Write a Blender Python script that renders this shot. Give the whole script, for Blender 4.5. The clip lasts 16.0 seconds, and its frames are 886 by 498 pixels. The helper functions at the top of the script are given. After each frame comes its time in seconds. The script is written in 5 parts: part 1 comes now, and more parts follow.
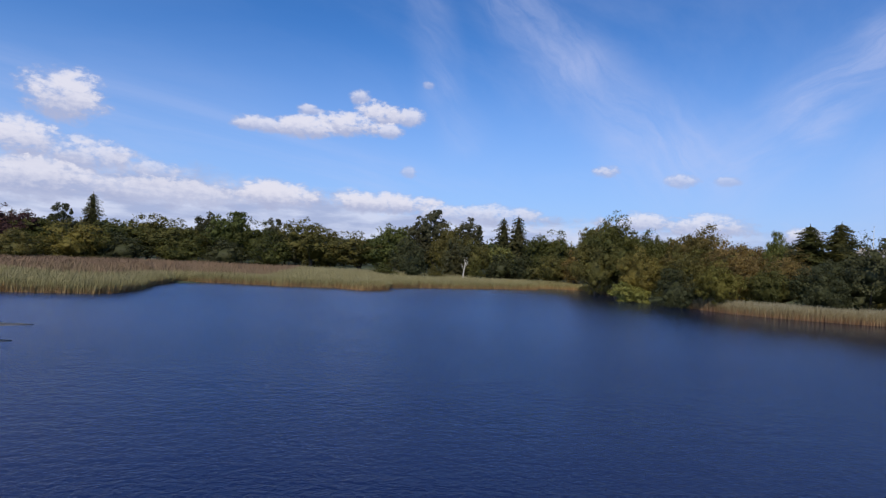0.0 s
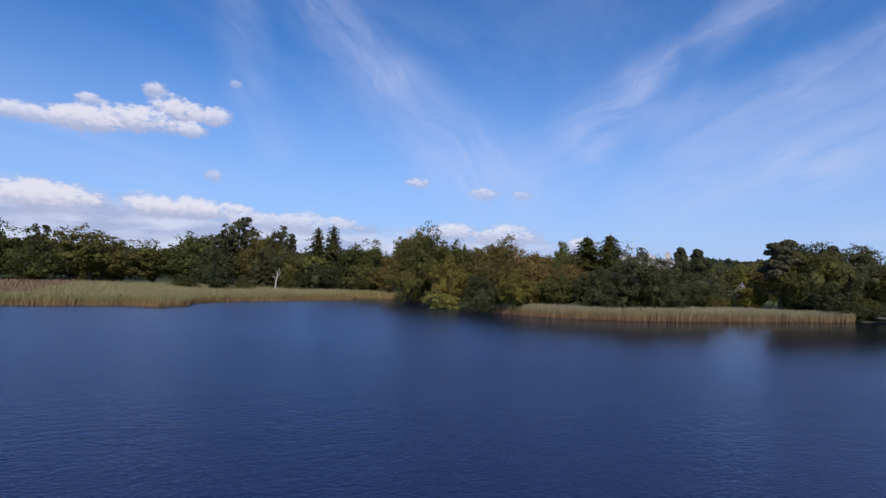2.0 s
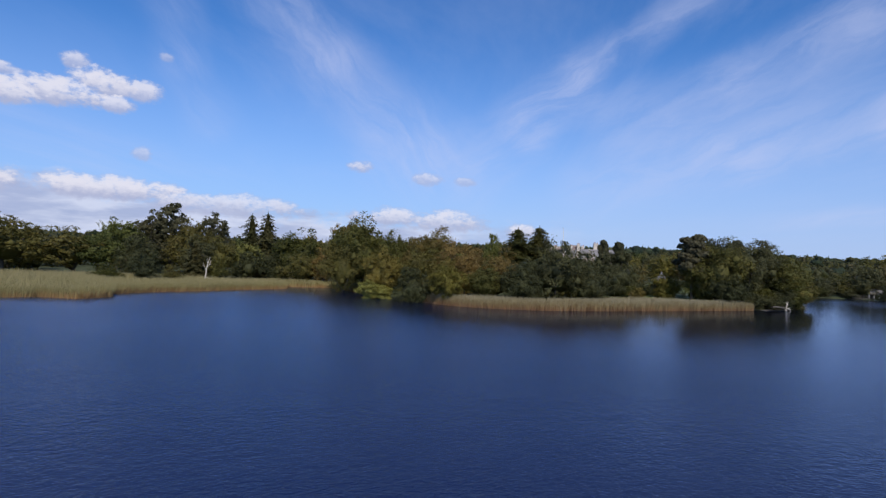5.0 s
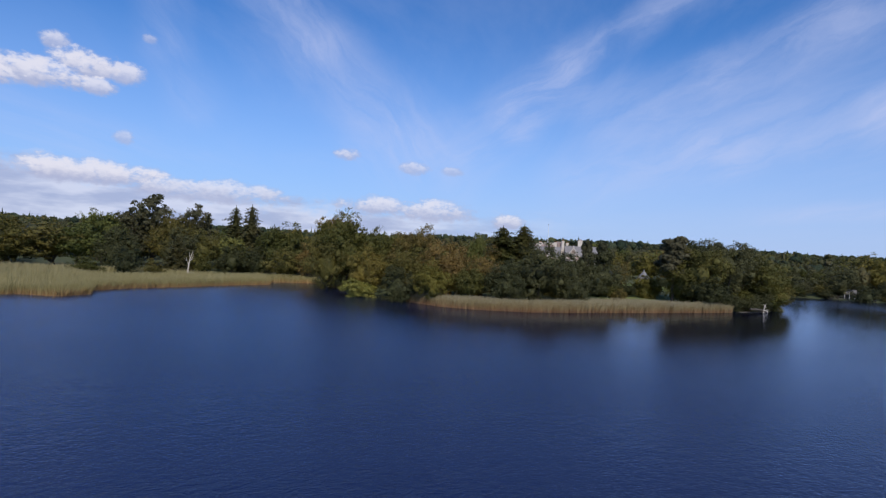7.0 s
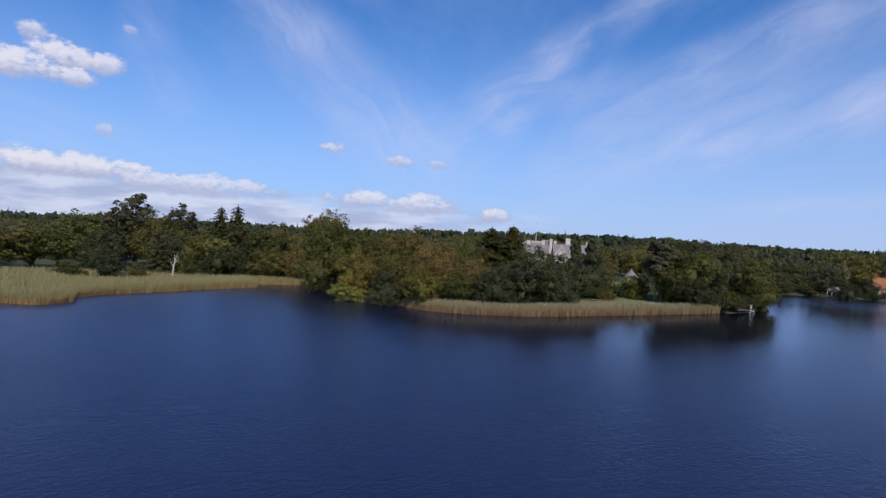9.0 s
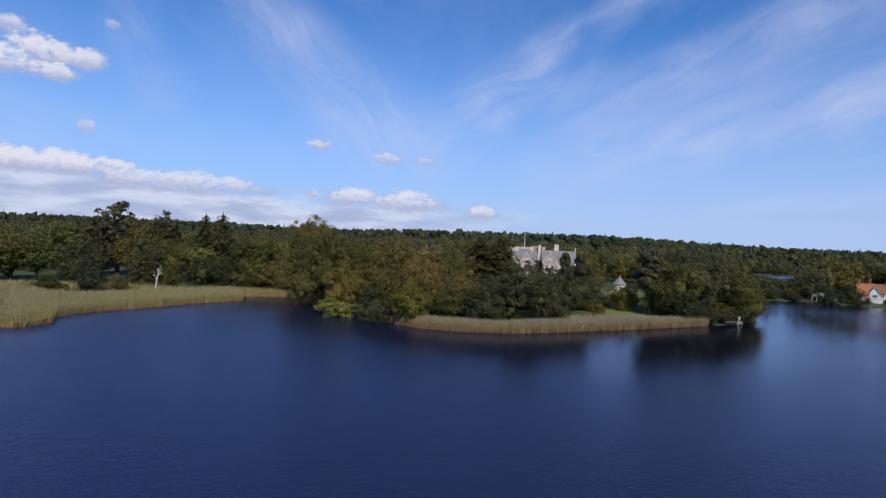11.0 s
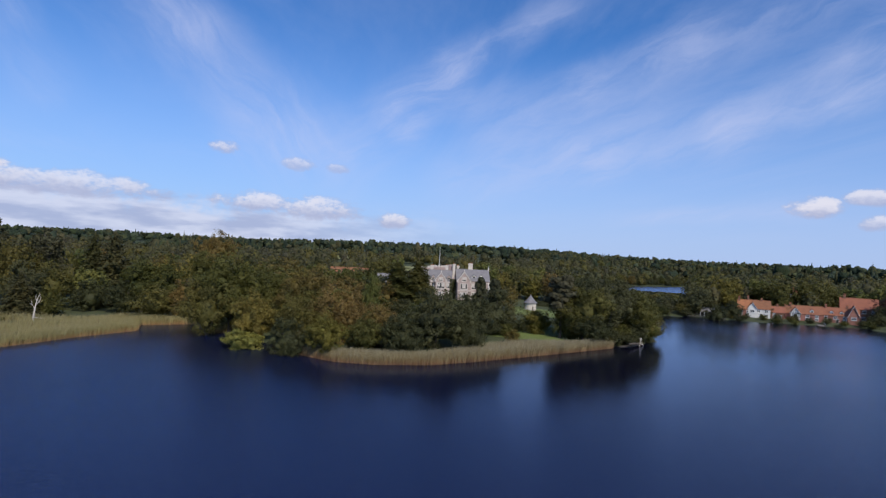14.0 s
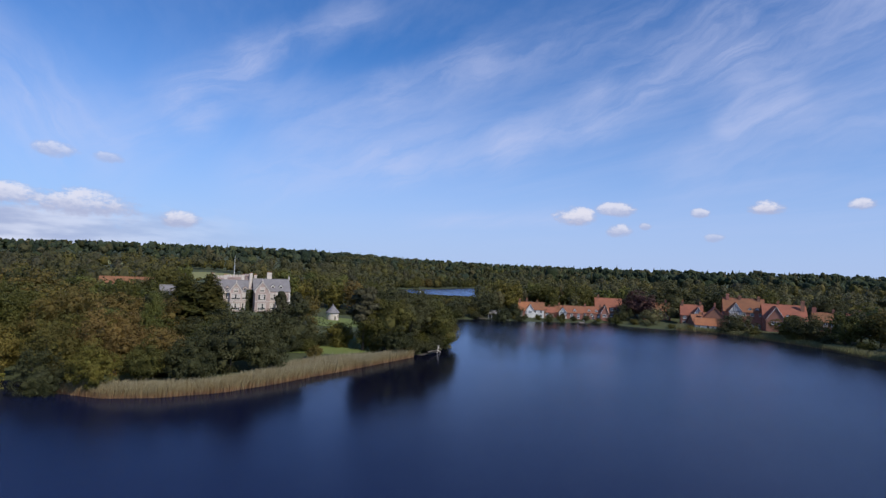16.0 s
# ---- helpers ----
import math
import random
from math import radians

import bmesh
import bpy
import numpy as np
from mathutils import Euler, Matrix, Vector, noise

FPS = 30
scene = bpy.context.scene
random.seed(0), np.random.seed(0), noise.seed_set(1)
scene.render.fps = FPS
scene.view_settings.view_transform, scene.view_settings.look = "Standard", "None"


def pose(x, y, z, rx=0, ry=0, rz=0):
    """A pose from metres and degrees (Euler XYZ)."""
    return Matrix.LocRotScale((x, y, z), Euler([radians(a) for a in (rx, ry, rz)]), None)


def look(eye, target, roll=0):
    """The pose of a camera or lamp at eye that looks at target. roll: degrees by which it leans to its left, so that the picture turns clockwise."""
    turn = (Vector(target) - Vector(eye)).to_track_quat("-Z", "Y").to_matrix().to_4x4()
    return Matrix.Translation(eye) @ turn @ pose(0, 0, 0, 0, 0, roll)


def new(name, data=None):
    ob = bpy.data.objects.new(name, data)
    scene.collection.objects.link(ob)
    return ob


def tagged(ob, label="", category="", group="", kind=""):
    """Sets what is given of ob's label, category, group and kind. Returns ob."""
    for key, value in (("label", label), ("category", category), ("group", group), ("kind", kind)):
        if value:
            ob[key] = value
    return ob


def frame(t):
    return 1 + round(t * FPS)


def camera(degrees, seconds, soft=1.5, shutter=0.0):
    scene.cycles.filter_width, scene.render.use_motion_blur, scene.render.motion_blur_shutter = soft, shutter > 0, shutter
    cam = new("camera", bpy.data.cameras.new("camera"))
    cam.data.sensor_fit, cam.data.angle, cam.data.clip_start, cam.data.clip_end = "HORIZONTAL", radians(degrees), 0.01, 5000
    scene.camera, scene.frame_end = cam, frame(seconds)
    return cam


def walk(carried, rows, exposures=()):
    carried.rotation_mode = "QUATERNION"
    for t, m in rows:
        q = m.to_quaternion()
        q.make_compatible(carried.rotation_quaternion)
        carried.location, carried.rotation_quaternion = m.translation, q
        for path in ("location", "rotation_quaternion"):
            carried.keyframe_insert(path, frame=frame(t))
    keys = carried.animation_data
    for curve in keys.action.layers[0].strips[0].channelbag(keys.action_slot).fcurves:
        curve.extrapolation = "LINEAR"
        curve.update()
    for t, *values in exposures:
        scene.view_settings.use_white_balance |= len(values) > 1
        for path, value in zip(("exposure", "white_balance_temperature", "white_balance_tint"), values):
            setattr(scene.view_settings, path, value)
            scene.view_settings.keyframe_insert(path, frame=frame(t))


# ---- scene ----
cam = camera(78.1, 16.0, soft=1.35)
PATH = [
    (0, (-0.41, 0.17, 7.13), (1.459, 20.084, 7.460), 2.7),
    (0.5, (-0.42, 0.38, 7.20), (3.050, 20.074, 7.660), 2.5),
    (1, (-0.47, 0.50, 7.24), (4.639, 19.827, 7.822), 2.2),
    (1.5, (-0.51, 0.63, 7.30), (6.233, 19.449, 8.013), 2.0),
    (2, (-0.36, 0.60, 7.38), (7.931, 18.777, 8.284), 1.8),
    (2.5, (-0.36, 0.30, 7.46), (9.441, 17.701, 8.567), 1.6),
    (3, (-0.37, -0.17, 7.57), (9.854, 16.975, 8.776), 1.5),
    (3.5, (-0.16, -0.86, 7.63), (9.977, 16.331, 8.871), 1.4),
    (4, (0.04, -1.58, 7.77), (10.106, 15.665, 8.719), 1.4),
    (6.5, (0.35, -2.97, 10.52), (10.871, 14.043, 10.678), 2.9),
    (7, (0.29, -2.84, 10.85), (10.921, 14.093, 10.929), 2.9),
    (7.5, (0.16, -2.65, 11.22), (10.933, 14.208, 11.226), 3.1),
    (8, (0.20, -2.38, 11.71), (11.021, 14.436, 11.590), 3.2),
    (8.5, (0.19, -2.13, 12.33), (11.090, 14.640, 12.155), 3.0),
    (9, (0.13, -1.86, 12.91), (11.180, 14.810, 12.769), 2.7),
    (11.5, (0.48, -0.15, 17.32), (11.996, 16.203, 17.122), 2.8),
    (12, (0.43, 0.21, 17.99), (12.044, 16.497, 17.849), 3.0),
    (12.5, (0.43, 0.61, 18.68), (12.078, 16.873, 18.641), 3.1),
    (13, (0.43, 0.87, 19.35), (12.139, 17.086, 19.386), 3.1),
    (13.5, (0.27, 1.09, 20.01), (12.827, 16.655, 20.159), 3.1),
    (14, (0.17, 1.37, 20.72), (14.062, 15.758, 20.951), 2.9),
    (14.5, (0.06, 1.45, 21.42), (15.136, 14.579, 21.750), 2.7),
    (15, (-0.15, 1.55, 22.16), (16.026, 13.291, 22.543), 2.8),
    (15.5, (-0.10, 1.90, 22.91), (17.101, 12.078, 23.416), 2.8),
    (16, (0.42, 2.35, 23.48), (18.469, 10.927, 24.122), 2.7),
]
walk(cam, [(t, look(eye, target, roll)) for t, eye, target, roll in PATH])

# ---------------------------------------------------------------- light
SUN_AZ, SUN_EL = 198.0, 41.0
EXPOSURE = 0.0
scene.view_settings.exposure = EXPOSURE


def build_world():
    w = bpy.data.worlds.new("sky")
    scene.world = w
    w.use_nodes = True
    nt = w.node_tree
    nt.nodes.clear()
    N, L = nt.nodes.new, nt.links.new

    def m(op, a, b=None, c=None, clamp=False):
        n = N("ShaderNodeMath")
        n.operation, n.use_clamp = op, clamp
        for i, v in enumerate((a, b, c)):
            if v is None:
                continue
            if isinstance(v, (int, float)):
                n.inputs[i].default_value = v
            else:
                L(v, n.inputs[i])
        return n.outputs[0]

    def smooth(x, lo, hi):
        n = N("ShaderNodeMapRange")
        n.interpolation_type = "SMOOTHSTEP"
        L(x, n.inputs[0])
        n.inputs[1].default_value, n.inputs[2].default_value = min(lo, hi), max(lo, hi)
        if lo > hi:
            n.inputs[3].default_value, n.inputs[4].default_value = 1.0, 0.0
        return n.outputs[0]

    def noise_tex(vec, scale, detail=5.0, rough=0.55, dist=0.0):
        n = N("ShaderNodeTexNoise")
        L(vec, n.inputs["Vector"])
        n.inputs["Scale"].default_value, n.inputs["Detail"].default_value = scale, detail
        n.inputs["Roughness"].default_value, n.inputs["Distortion"].default_value = rough, dist
        return n.outputs[0]

    def xyz(a, b, c=0.0):
        n = N("ShaderNodeCombineXYZ")
        for i, v in enumerate((a, b, c)):
            if isinstance(v, (int, float)):
                n.inputs[i].default_value = v
            else:
                L(v, n.inputs[i])
        return n.outputs[0]

    def mix(fac, a, b):
        n = N("ShaderNodeMix")
        n.data_type = "RGBA"
        if isinstance(fac, (int, float)):
            n.inputs[0].default_value = fac
        else:
            L(fac, n.inputs[0])
        for sock, v in ((n.inputs[6], a), (n.inputs[7], b)):
            if isinstance(v, tuple):
                sock.default_value = v
            else:
                L(v, sock)
        return n.outputs[2]

    sky = N("ShaderNodeTexSky")
    sky.sky_type, sky.sun_disc = "NISHITA", False
    sky.sun_elevation, sky.sun_rotation = radians(SUN_EL), radians(SUN_AZ)
    sky.air_density, sky.dust_density, sky.ozone_density = 1.0, 0.2, 2.0
    tint = N("ShaderNodeMix")
    tint.data_type, tint.blend_type = "RGBA", "MULTIPLY"
    tint.inputs[0].default_value = 1.0
    L(sky.outputs[0], tint.inputs[6])
    tint.inputs[7].default_value = (0.038, 0.083, 0.139, 1)
    base = tint.outputs[2]

    co = N("ShaderNodeTexCoord").outputs["Generated"]
    sep = N("ShaderNodeSeparateXYZ")
    L(co, sep.inputs[0])
    X, Y, Z = sep.outputs
    az = m("MULTIPLY", m("ARCTAN2", X, Y), 180 / math.pi)
    el = m("MULTIPLY", m("ARCSINE", Z), 180 / math.pi)
    ae = xyz(az, m("MULTIPLY", el, 1.6))

    # cirrus: thin ice cloud in long combed bands over a faint overall film
    zz = m("ADD", m("MAXIMUM", Z, 0.0), 0.07)
    px, py = m("DIVIDE", X, zz), m("DIVIDE", Y, zz)
    a = radians(36.0)
    along = m("ADD", m("MULTIPLY", px, math.sin(a)), m("MULTIPLY", py, math.cos(a)))
    across = m("SUBTRACT", m("MULTIPLY", px, math.cos(a)), m("MULTIPLY", py, math.sin(a)))
    streak = noise_tex(xyz(m("MULTIPLY", along, 0.22), m("MULTIPLY", across, 0.60), 4.3), 1.0, 7.0, 0.62, 1.4)
    patch = noise_tex(xyz(m("MULTIPLY", along, 0.28), m("MULTIPLY", across, 0.42), 9.1), 1.0, 3.0, 0.5, 0.2)
    film = m("MULTIPLY", m("MULTIPLY", smooth(streak, 0.36, 0.78), smooth(patch, 0.26, 0.66)), m("MULTIPLY", smooth(el, 0.0, 9.0), 0.26))
    drift = m("MULTIPLY", m("SUBTRACT", noise_tex(xyz(az, el, 1.0), 0.11, 5.0, 0.6), 0.5), 4.5)
    drift2 = m("MULTIPLY", m("SUBTRACT", noise_tex(xyz(az, el, 6.0), 0.11, 5.0, 0.6), 0.5), 4.0)
    waz, wel = m("ADD", az, drift), m("ADD", el, drift2)
    combed = []
    for dx_, dy_, seed in ((0.70, -0.71, 2.0), (0.92, 0.39, 7.0)):
        lo_ = m("ADD", m("MULTIPLY", waz, dx_), m("MULTIPLY", wel, dy_))
        ac_ = m("SUBTRACT", m("MULTIPLY", wel, dx_), m("MULTIPLY", waz, dy_))
        f1 = noise_tex(xyz(m("MULTIPLY", lo_, 0.10), m("MULTIPLY", ac_, 0.42), seed), 1.0, 6.0, 0.62, 0.5)
        combed.append(m("ADD", 0.22, m("MULTIPLY", smooth(f1, 0.25, 0.75), 0.95)))
    bands = [
        (9, 28, 19, 18.5, 3.4, 3.4, 0.46, 0), (17, 20, 30, 9.6, 3.4, 4.6, 0.46, 0), (22, 11, 34, 8.5, 3.5, 3.5, 0.26, 0),
        (2, 28, 4.5, 17, 2.0, 2.4, 0.30, 0), (4, 18, 8, 11, 2.2, 2.4, 0.22, 0),
        (57, 25.5, 43, 18.6, 1.5, 2.2, 0.46, 1), (44.5, 19.4, 37.5, 12.6, 2.8, 3.2, 0.66, 1), (40, 14, 31, 8.5, 3.4, 4.5, 0.34, 1),
        (69, 21.5, 57, 17, 2.4, 2.4, 0.40, 1), (59, 17.4, 45, 14, 2.4, 3.0, 0.34, 1), (66, 16.5, 48, 10.5, 2.6, 3.4, 0.28, 1),
        (93, 22, 79, 16, 3.8, 3.2, 0.60, 1), (81, 16.6, 69, 12.2, 3.2, 2.8, 0.56, 1), (73, 13.2, 56, 9.8, 2.6, 2.6, 0.48, 1), (61, 10.8, 43, 7.2, 2.6, 3.2, 0.38, 1),
        (86, 25, 65, 19.3, 3.0, 2.6, 0.40, 1), (108, 23, 91, 18, 5.0, 5.0, 0.50, 1), (98, 16.4, 91, 14.2, 2.2, 2.0, 0.52, 1), (108, 15, 86, 10, 3.4, 3.6, 0.40, 1),
        (78, 5.5, 61, 4.5, 1.0, 0.8, 0.42, 1), (120, 27, 88, 25, 5.0, 4.0, 0.34, 1),
    ]
    cir = film
    for a0, e0, a1, e1, w0, w1, dens, g in bands:
        ln = math.hypot(a1 - a0, e1 - e0)
        ux, uy = (a1 - a0) / ln, (e1 - e0) / ln
        da, de = m("SUBTRACT", m("ADD", az, m("MULTIPLY", drift, 0.45)), a0), m("SUBTRACT", m("ADD", el, m("MULTIPLY", drift2, 0.45)), e0)
        u = m("DIVIDE", m("ADD", m("MULTIPLY", da, ux), m("MULTIPLY", de, uy)), ln)
        v = m("ABSOLUTE", m("SUBTRACT", m("MULTIPLY", de, ux), m("MULTIPLY", da, uy)))
        wd = m("ADD", w0, m("MULTIPLY", u, w1 - w0))
        body = smooth(m("DIVIDE", v, wd), 1.55, 0.0)
        ends = m("MULTIPLY", smooth(u, -0.16, 0.14), smooth(u, 1.16, 0.86))
        c = m("MULTIPLY", m("MULTIPLY", body, ends), m("MULTIPLY", combed[g], dens * 0.64))
        cir = m("SUBTRACT", m("ADD", cir, c), m("MULTIPLY", cir, c))
    veil = m("MULTIPLY", smooth(m("MULTIPLY", el, -1.0), -24.0, 1.0), 0.78)
    out = mix(veil, base, (0.395, 0.525, 0.86, 1))
    east = smooth(az, 8.0, 60.0)
    low = m("MULTIPLY", smooth(m("MULTIPLY", el, -1.0), -11.0, 0.0), m("MULTIPLY", east, 0.38))
    out = mix(low, out, (0.50, 0.57, 0.86, 1))
    out = mix(cir, out, (0.58, 0.63, 0.88, 1))

    # cumulus: heaps with flat shaded bases, each an ellipse in azimuth and elevation torn by noise
    n1 = noise_tex(ae, 0.34, 7.0, 0.62)
    n2 = noise_tex(ae, 1.3, 5.0, 0.6)
    torn = m("ADD", m("MULTIPLY", m("SUBTRACT", n1, 0.5), 2.9), m("MULTIPLY", m("SUBTRACT", n2, 0.5), 1.1))
    heaps = [
        (-30.0, 12.3, 3.2, 2.5, 1.0), (-33.6, 8.4, 4.2, 1.9, 1.0), (-28.0, 7.6, 3.2, 1.7, 0.9), (-22.6, 6.8, 2.4, 1.1, 0.7),
        (-13.4, 12.3, 3.2, 0.9, 0.9), (-9.6, 12.5, 3.6, 1.2, 1.0), (-5.2, 13.1, 4.0, 1.3, 1.0), (-1.6, 14.4, 2.8, 1.5, 1.0), (-4.0, 15.9, 1.2, 0.8, 0.8),
        (-9.2, 14.2, 1.3, 0.6, 0.8), (1.2, 14.2, 2.0, 1.0, 0.9), (-0.7, 12.8, 1.5, 0.8, 0.9), (3.0, 17.5, 0.7, 0.45, 0.5), (-8.8, 14.1, 1.4, 0.5, 0.7),
        (21.7, 9.4, 1.4, 0.7, 0.8), (28.8, 8.4, 1.9, 0.7, 0.66), (32.6, 8.3, 1.2, 0.5, 0.55), (1.4, 8.7, 0.9, 0.7, 0.6),
        (78.2, 5.7, 2.2, 1.05, 1.0), (82.0, 6.5, 2.0, 0.8, 0.9), (82.4, 4.4, 1.2, 0.7, 0.8), (84.8, 4.9, 0.6, 0.35, 0.7),
        (89.7, 6.2, 0.8, 0.45, 0.8), (95.2, 6.7, 1.5, 0.7, 1.0), (102.0, 6.8, 1.0, 0.6, 0.9), (91.1, 3.9, 0.9, 0.45, 0.6),
        (31.0, 4.2, 5.0, 1.2, 0.9), (38.9, 3.4, 1.7, 0.9, 0.9), (25.5, 4.4, 4.5, 1.0, 0.9), (-12.0, 5.5, 5.5, 1.5, 1.0),
        (-1.0, 5.4, 6.5, 1.2, 1.0), (-21.0, 5.0, 9.0, 1.6, 0.8), (9.0, 4.6, 8.0, 1.2, 0.8), (-34.0, 5.0, 9.0, 1.9, 0.8),
    ]
    cover, lift = None, None
    for a0, e0, wa, we, dens in heaps:
        dx = m("DIVIDE", m("SUBTRACT", az, a0), wa)
        dy = m("DIVIDE", m("SUBTRACT", el, e0), we)
        r = m("SUBTRACT", 1.0, m("ADD", m("MULTIPLY", dx, dx), m("MULTIPLY", dy, dy)))
        c = m("MULTIPLY", smooth(m("ADD", r, torn), -0.25, 0.80), dens)
        h = m("MULTIPLY", c, m("ADD", dy, 0.9))
        cover = c if cover is None else m("MAXIMUM", cover, c)
        lift = h if lift is None else m("MAXIMUM", lift, h)
    edge = m("ADD", m("MULTIPLY", el, -1.0), m("MULTIPLY", m("SUBTRACT", n1, 0.5), 5.0))
    reach = m("ADD", edge, m("MULTIPLY", smooth(m("MULTIPLY", az, -1.0), -30.0, 30.0), 3.6))
    bank = m("MULTIPLY", smooth(reach, -4.6, -2.2), m("MULTIPLY", smooth(m("MULTIPLY", az, -1.0), -52.0, -24.0), 0.86))
    bright = smooth(m("ADD", lift, m("MULTIPLY", m("SUBTRACT", n2, 0.5), 1.1)), 0.15, 1.25)
    white = mix(bright, (0.42, 0.46, 0.66, 1), (0.78, 0.77, 0.87, 1))
    out = mix(bank, out, mix(smooth(noise_tex(xyz(m("MULTIPLY", az, 0.30), m("MULTIPLY", el, 1.3), 5.0), 0.6, 4.0, 0.5), 0.36, 0.64), (0.40, 0.45, 0.66, 1), (0.66, 0.69, 0.85, 1)))
    out = mix(m("MULTIPLY", cover, 0.93), out, white)
    bg = N("ShaderNodeBackground")
    L(out, bg.inputs[0])
    bg.inputs[1].default_value = 1.0
    L(bg.outputs[0], N("ShaderNodeOutputWorld").inputs[0])


build_world()
sun_lamp = bpy.data.lights.new("sun", "SUN")
sun_lamp.energy, sun_lamp.angle, sun_lamp.color = 3.4, radians(0.6), (1.0, 0.94, 0.84)
sun = new("sun", sun_lamp)
_a, _e = radians(SUN_AZ), radians(SUN_EL)
sun.matrix_world = look((math.sin(_a) * math.cos(_e) * 900, math.cos(_a) * math.cos(_e) * 900, math.sin(_e) * 900), (0, 0, 0))


# ---------------------------------------------------------------- materials
def material(name, col, col2=None, rough=0.7, scale=1.0, fine=12.0, bump=0.0, bump_dist=0.05, per_object=0.0, per_island=0.0,
             metal=0.0, spec=0.5, translucent=0.0, coords="Object", stretch=(1, 1, 1)):
    """Two colours mixed by noise at two scales, varied a little from object to object or from piece to piece."""
    mat = bpy.data.materials.new(name)
    mat.use_nodes = True
    nt = mat.node_tree
    N, L = nt.nodes.new, nt.links.new
    bsdf = nt.nodes["Principled BSDF"]
    col2 = col2 or tuple(c * 0.7 for c in col)
    tc = N("ShaderNodeNewGeometry").outputs["Position"] if coords == "World" else N("ShaderNodeTexCoord").outputs[coords]
    mp = N("ShaderNodeMapping")
    L(tc, mp.inputs[0])
    mp.inputs["Scale"].default_value = stretch
    n1, n2 = N("ShaderNodeTexNoise"), N("ShaderNodeTexNoise")
    for n, s, d in ((n1, scale, 3.0), (n2, fine, 4.0)):
        L(mp.outputs[0], n.inputs["Vector"])
        n.inputs["Scale"].default_value, n.inputs["Detail"].default_value = s, d
    add = N("ShaderNodeMath")
    add.operation = "MULTIPLY_ADD"
    L(n2.outputs[0], add.inputs[0])
    add.inputs[1].default_value = 0.6
    L(n1.outputs[0], add.inputs[2])
    ramp = N("ShaderNodeMapRange")
    L(add.outputs[0], ramp.inputs[0])
    ramp.inputs[1].default_value, ramp.inputs[2].default_value = 0.45, 1.15
    mix = N("ShaderNodeMix")
    mix.data_type = "RGBA"
    L(ramp.outputs[0], mix.inputs[0])
    mix.inputs[6].default_value, mix.inputs[7].default_value = (*col2, 1), (*col, 1)
    out = mix.outputs[2]
    for amount, node, socket in ((per_object, "ShaderNodeObjectInfo", "Random"), (per_island, "ShaderNodeNewGeometry", "Random Per Island")):
        if amount:
            src = N(node).outputs[socket]
            hsv = N("ShaderNodeHueSaturation")
            v = N("ShaderNodeMapRange")
            L(src, v.inputs[0])
            v.inputs[3].default_value, v.inputs[4].default_value = 1 - amount, 1 + amount
            hue = N("ShaderNodeMapRange")
            L(src, hue.inputs[0])
            hue.inputs[3].default_value, hue.inputs[4].default_value = 0.5 + amount * 0.07, 0.5 - amount * 0.07
            L(v.outputs[0], hsv.inputs["Value"])
            L(hue.outputs[0], hsv.inputs["Hue"])
            L(out, hsv.inputs["Color"])
            out = hsv.outputs[0]
    L(out, bsdf.inputs["Base Color"])
    bsdf.inputs["Roughness"].default_value, bsdf.inputs["Metallic"].default_value = rough, metal
    bsdf.inputs["Specular IOR Level"].default_value = spec
    if bump:
        b = N("ShaderNodeBump")
        b.inputs["Strength"].default_value, b.inputs["Distance"].default_value = bump, bump_dist
        L(n2.outputs[0], b.inputs["Height"])
        L(b.outputs[0], bsdf.inputs["Normal"])
    if translucent:
        tr, sh = N("ShaderNodeBsdfTranslucent"), N("ShaderNodeMixShader")
        L(out, tr.inputs[0])
        sh.inputs[0].default_value = translucent
        L(bsdf.outputs[0], sh.inputs[1])
        L(tr.outputs[0], sh.inputs[2])
        L(sh.outputs[0], nt.nodes["Material Output"].inputs[0])
    return mat


def leaf(name, col, col2):
    return material(name, col, col2, rough=0.6, scale=0.20, fine=1.6, bump=0.6, bump_dist=0.35, per_object=0.30, per_island=0.16, spec=0.2, translucent=0.30, coords="World")


LEAF = {
    "oak": leaf("oak_leaves", (0.133, 0.12, 0.027), (0.071, 0.073, 0.019)),
    "dark": leaf("dark_leaves", (0.091, 0.09, 0.032), (0.052, 0.055, 0.024)),
    "olive": leaf("turning_leaves", (0.186, 0.139, 0.034), (0.105, 0.083, 0.024)),
    "lime": leaf("light_leaves", (0.227, 0.179, 0.037), (0.123, 0.106, 0.024)),
    "maple": leaf("bright_leaves", (0.246, 0.246, 0.053), (0.141, 0.149, 0.034)),
    "willow": leaf("grey_green_leaves", (0.193, 0.179, 0.073), (0.113, 0.108, 0.047)),
    "ash": leaf("mid_green_leaves", (0.169, 0.171, 0.043), (0.096, 0.105, 0.028)),
    "gum": leaf("grey_brown_leaves", (0.12, 0.11, 0.053), (0.062, 0.062, 0.03)),
    "spruce": leaf("spruce_needles", (0.102, 0.092, 0.03), (0.052, 0.055, 0.023)),
    "fir": leaf("yellow_green_needles", (0.131, 0.112, 0.029), (0.065, 0.064, 0.021)),
    "pine": leaf("pine_needles", (0.092, 0.084, 0.04), (0.043, 0.048, 0.024)),
    "copper": leaf("copper_leaves", (0.089, 0.045, 0.036), (0.047, 0.026, 0.021)),
}
# the extra blue in these greens is distance haze put into the colour
LEAF_FAR = [material("hazed_far_foliage", a, tuple(c * 0.5 for c in a), rough=0.9, scale=0.10, fine=0.55, bump=1.0, bump_dist=1.6, per_island=0.42, spec=0.1)
            for a in ((0.066, 0.080, 0.037), (0.050, 0.066, 0.037), (0.082, 0.080, 0.037), (0.044, 0.060, 0.037))]
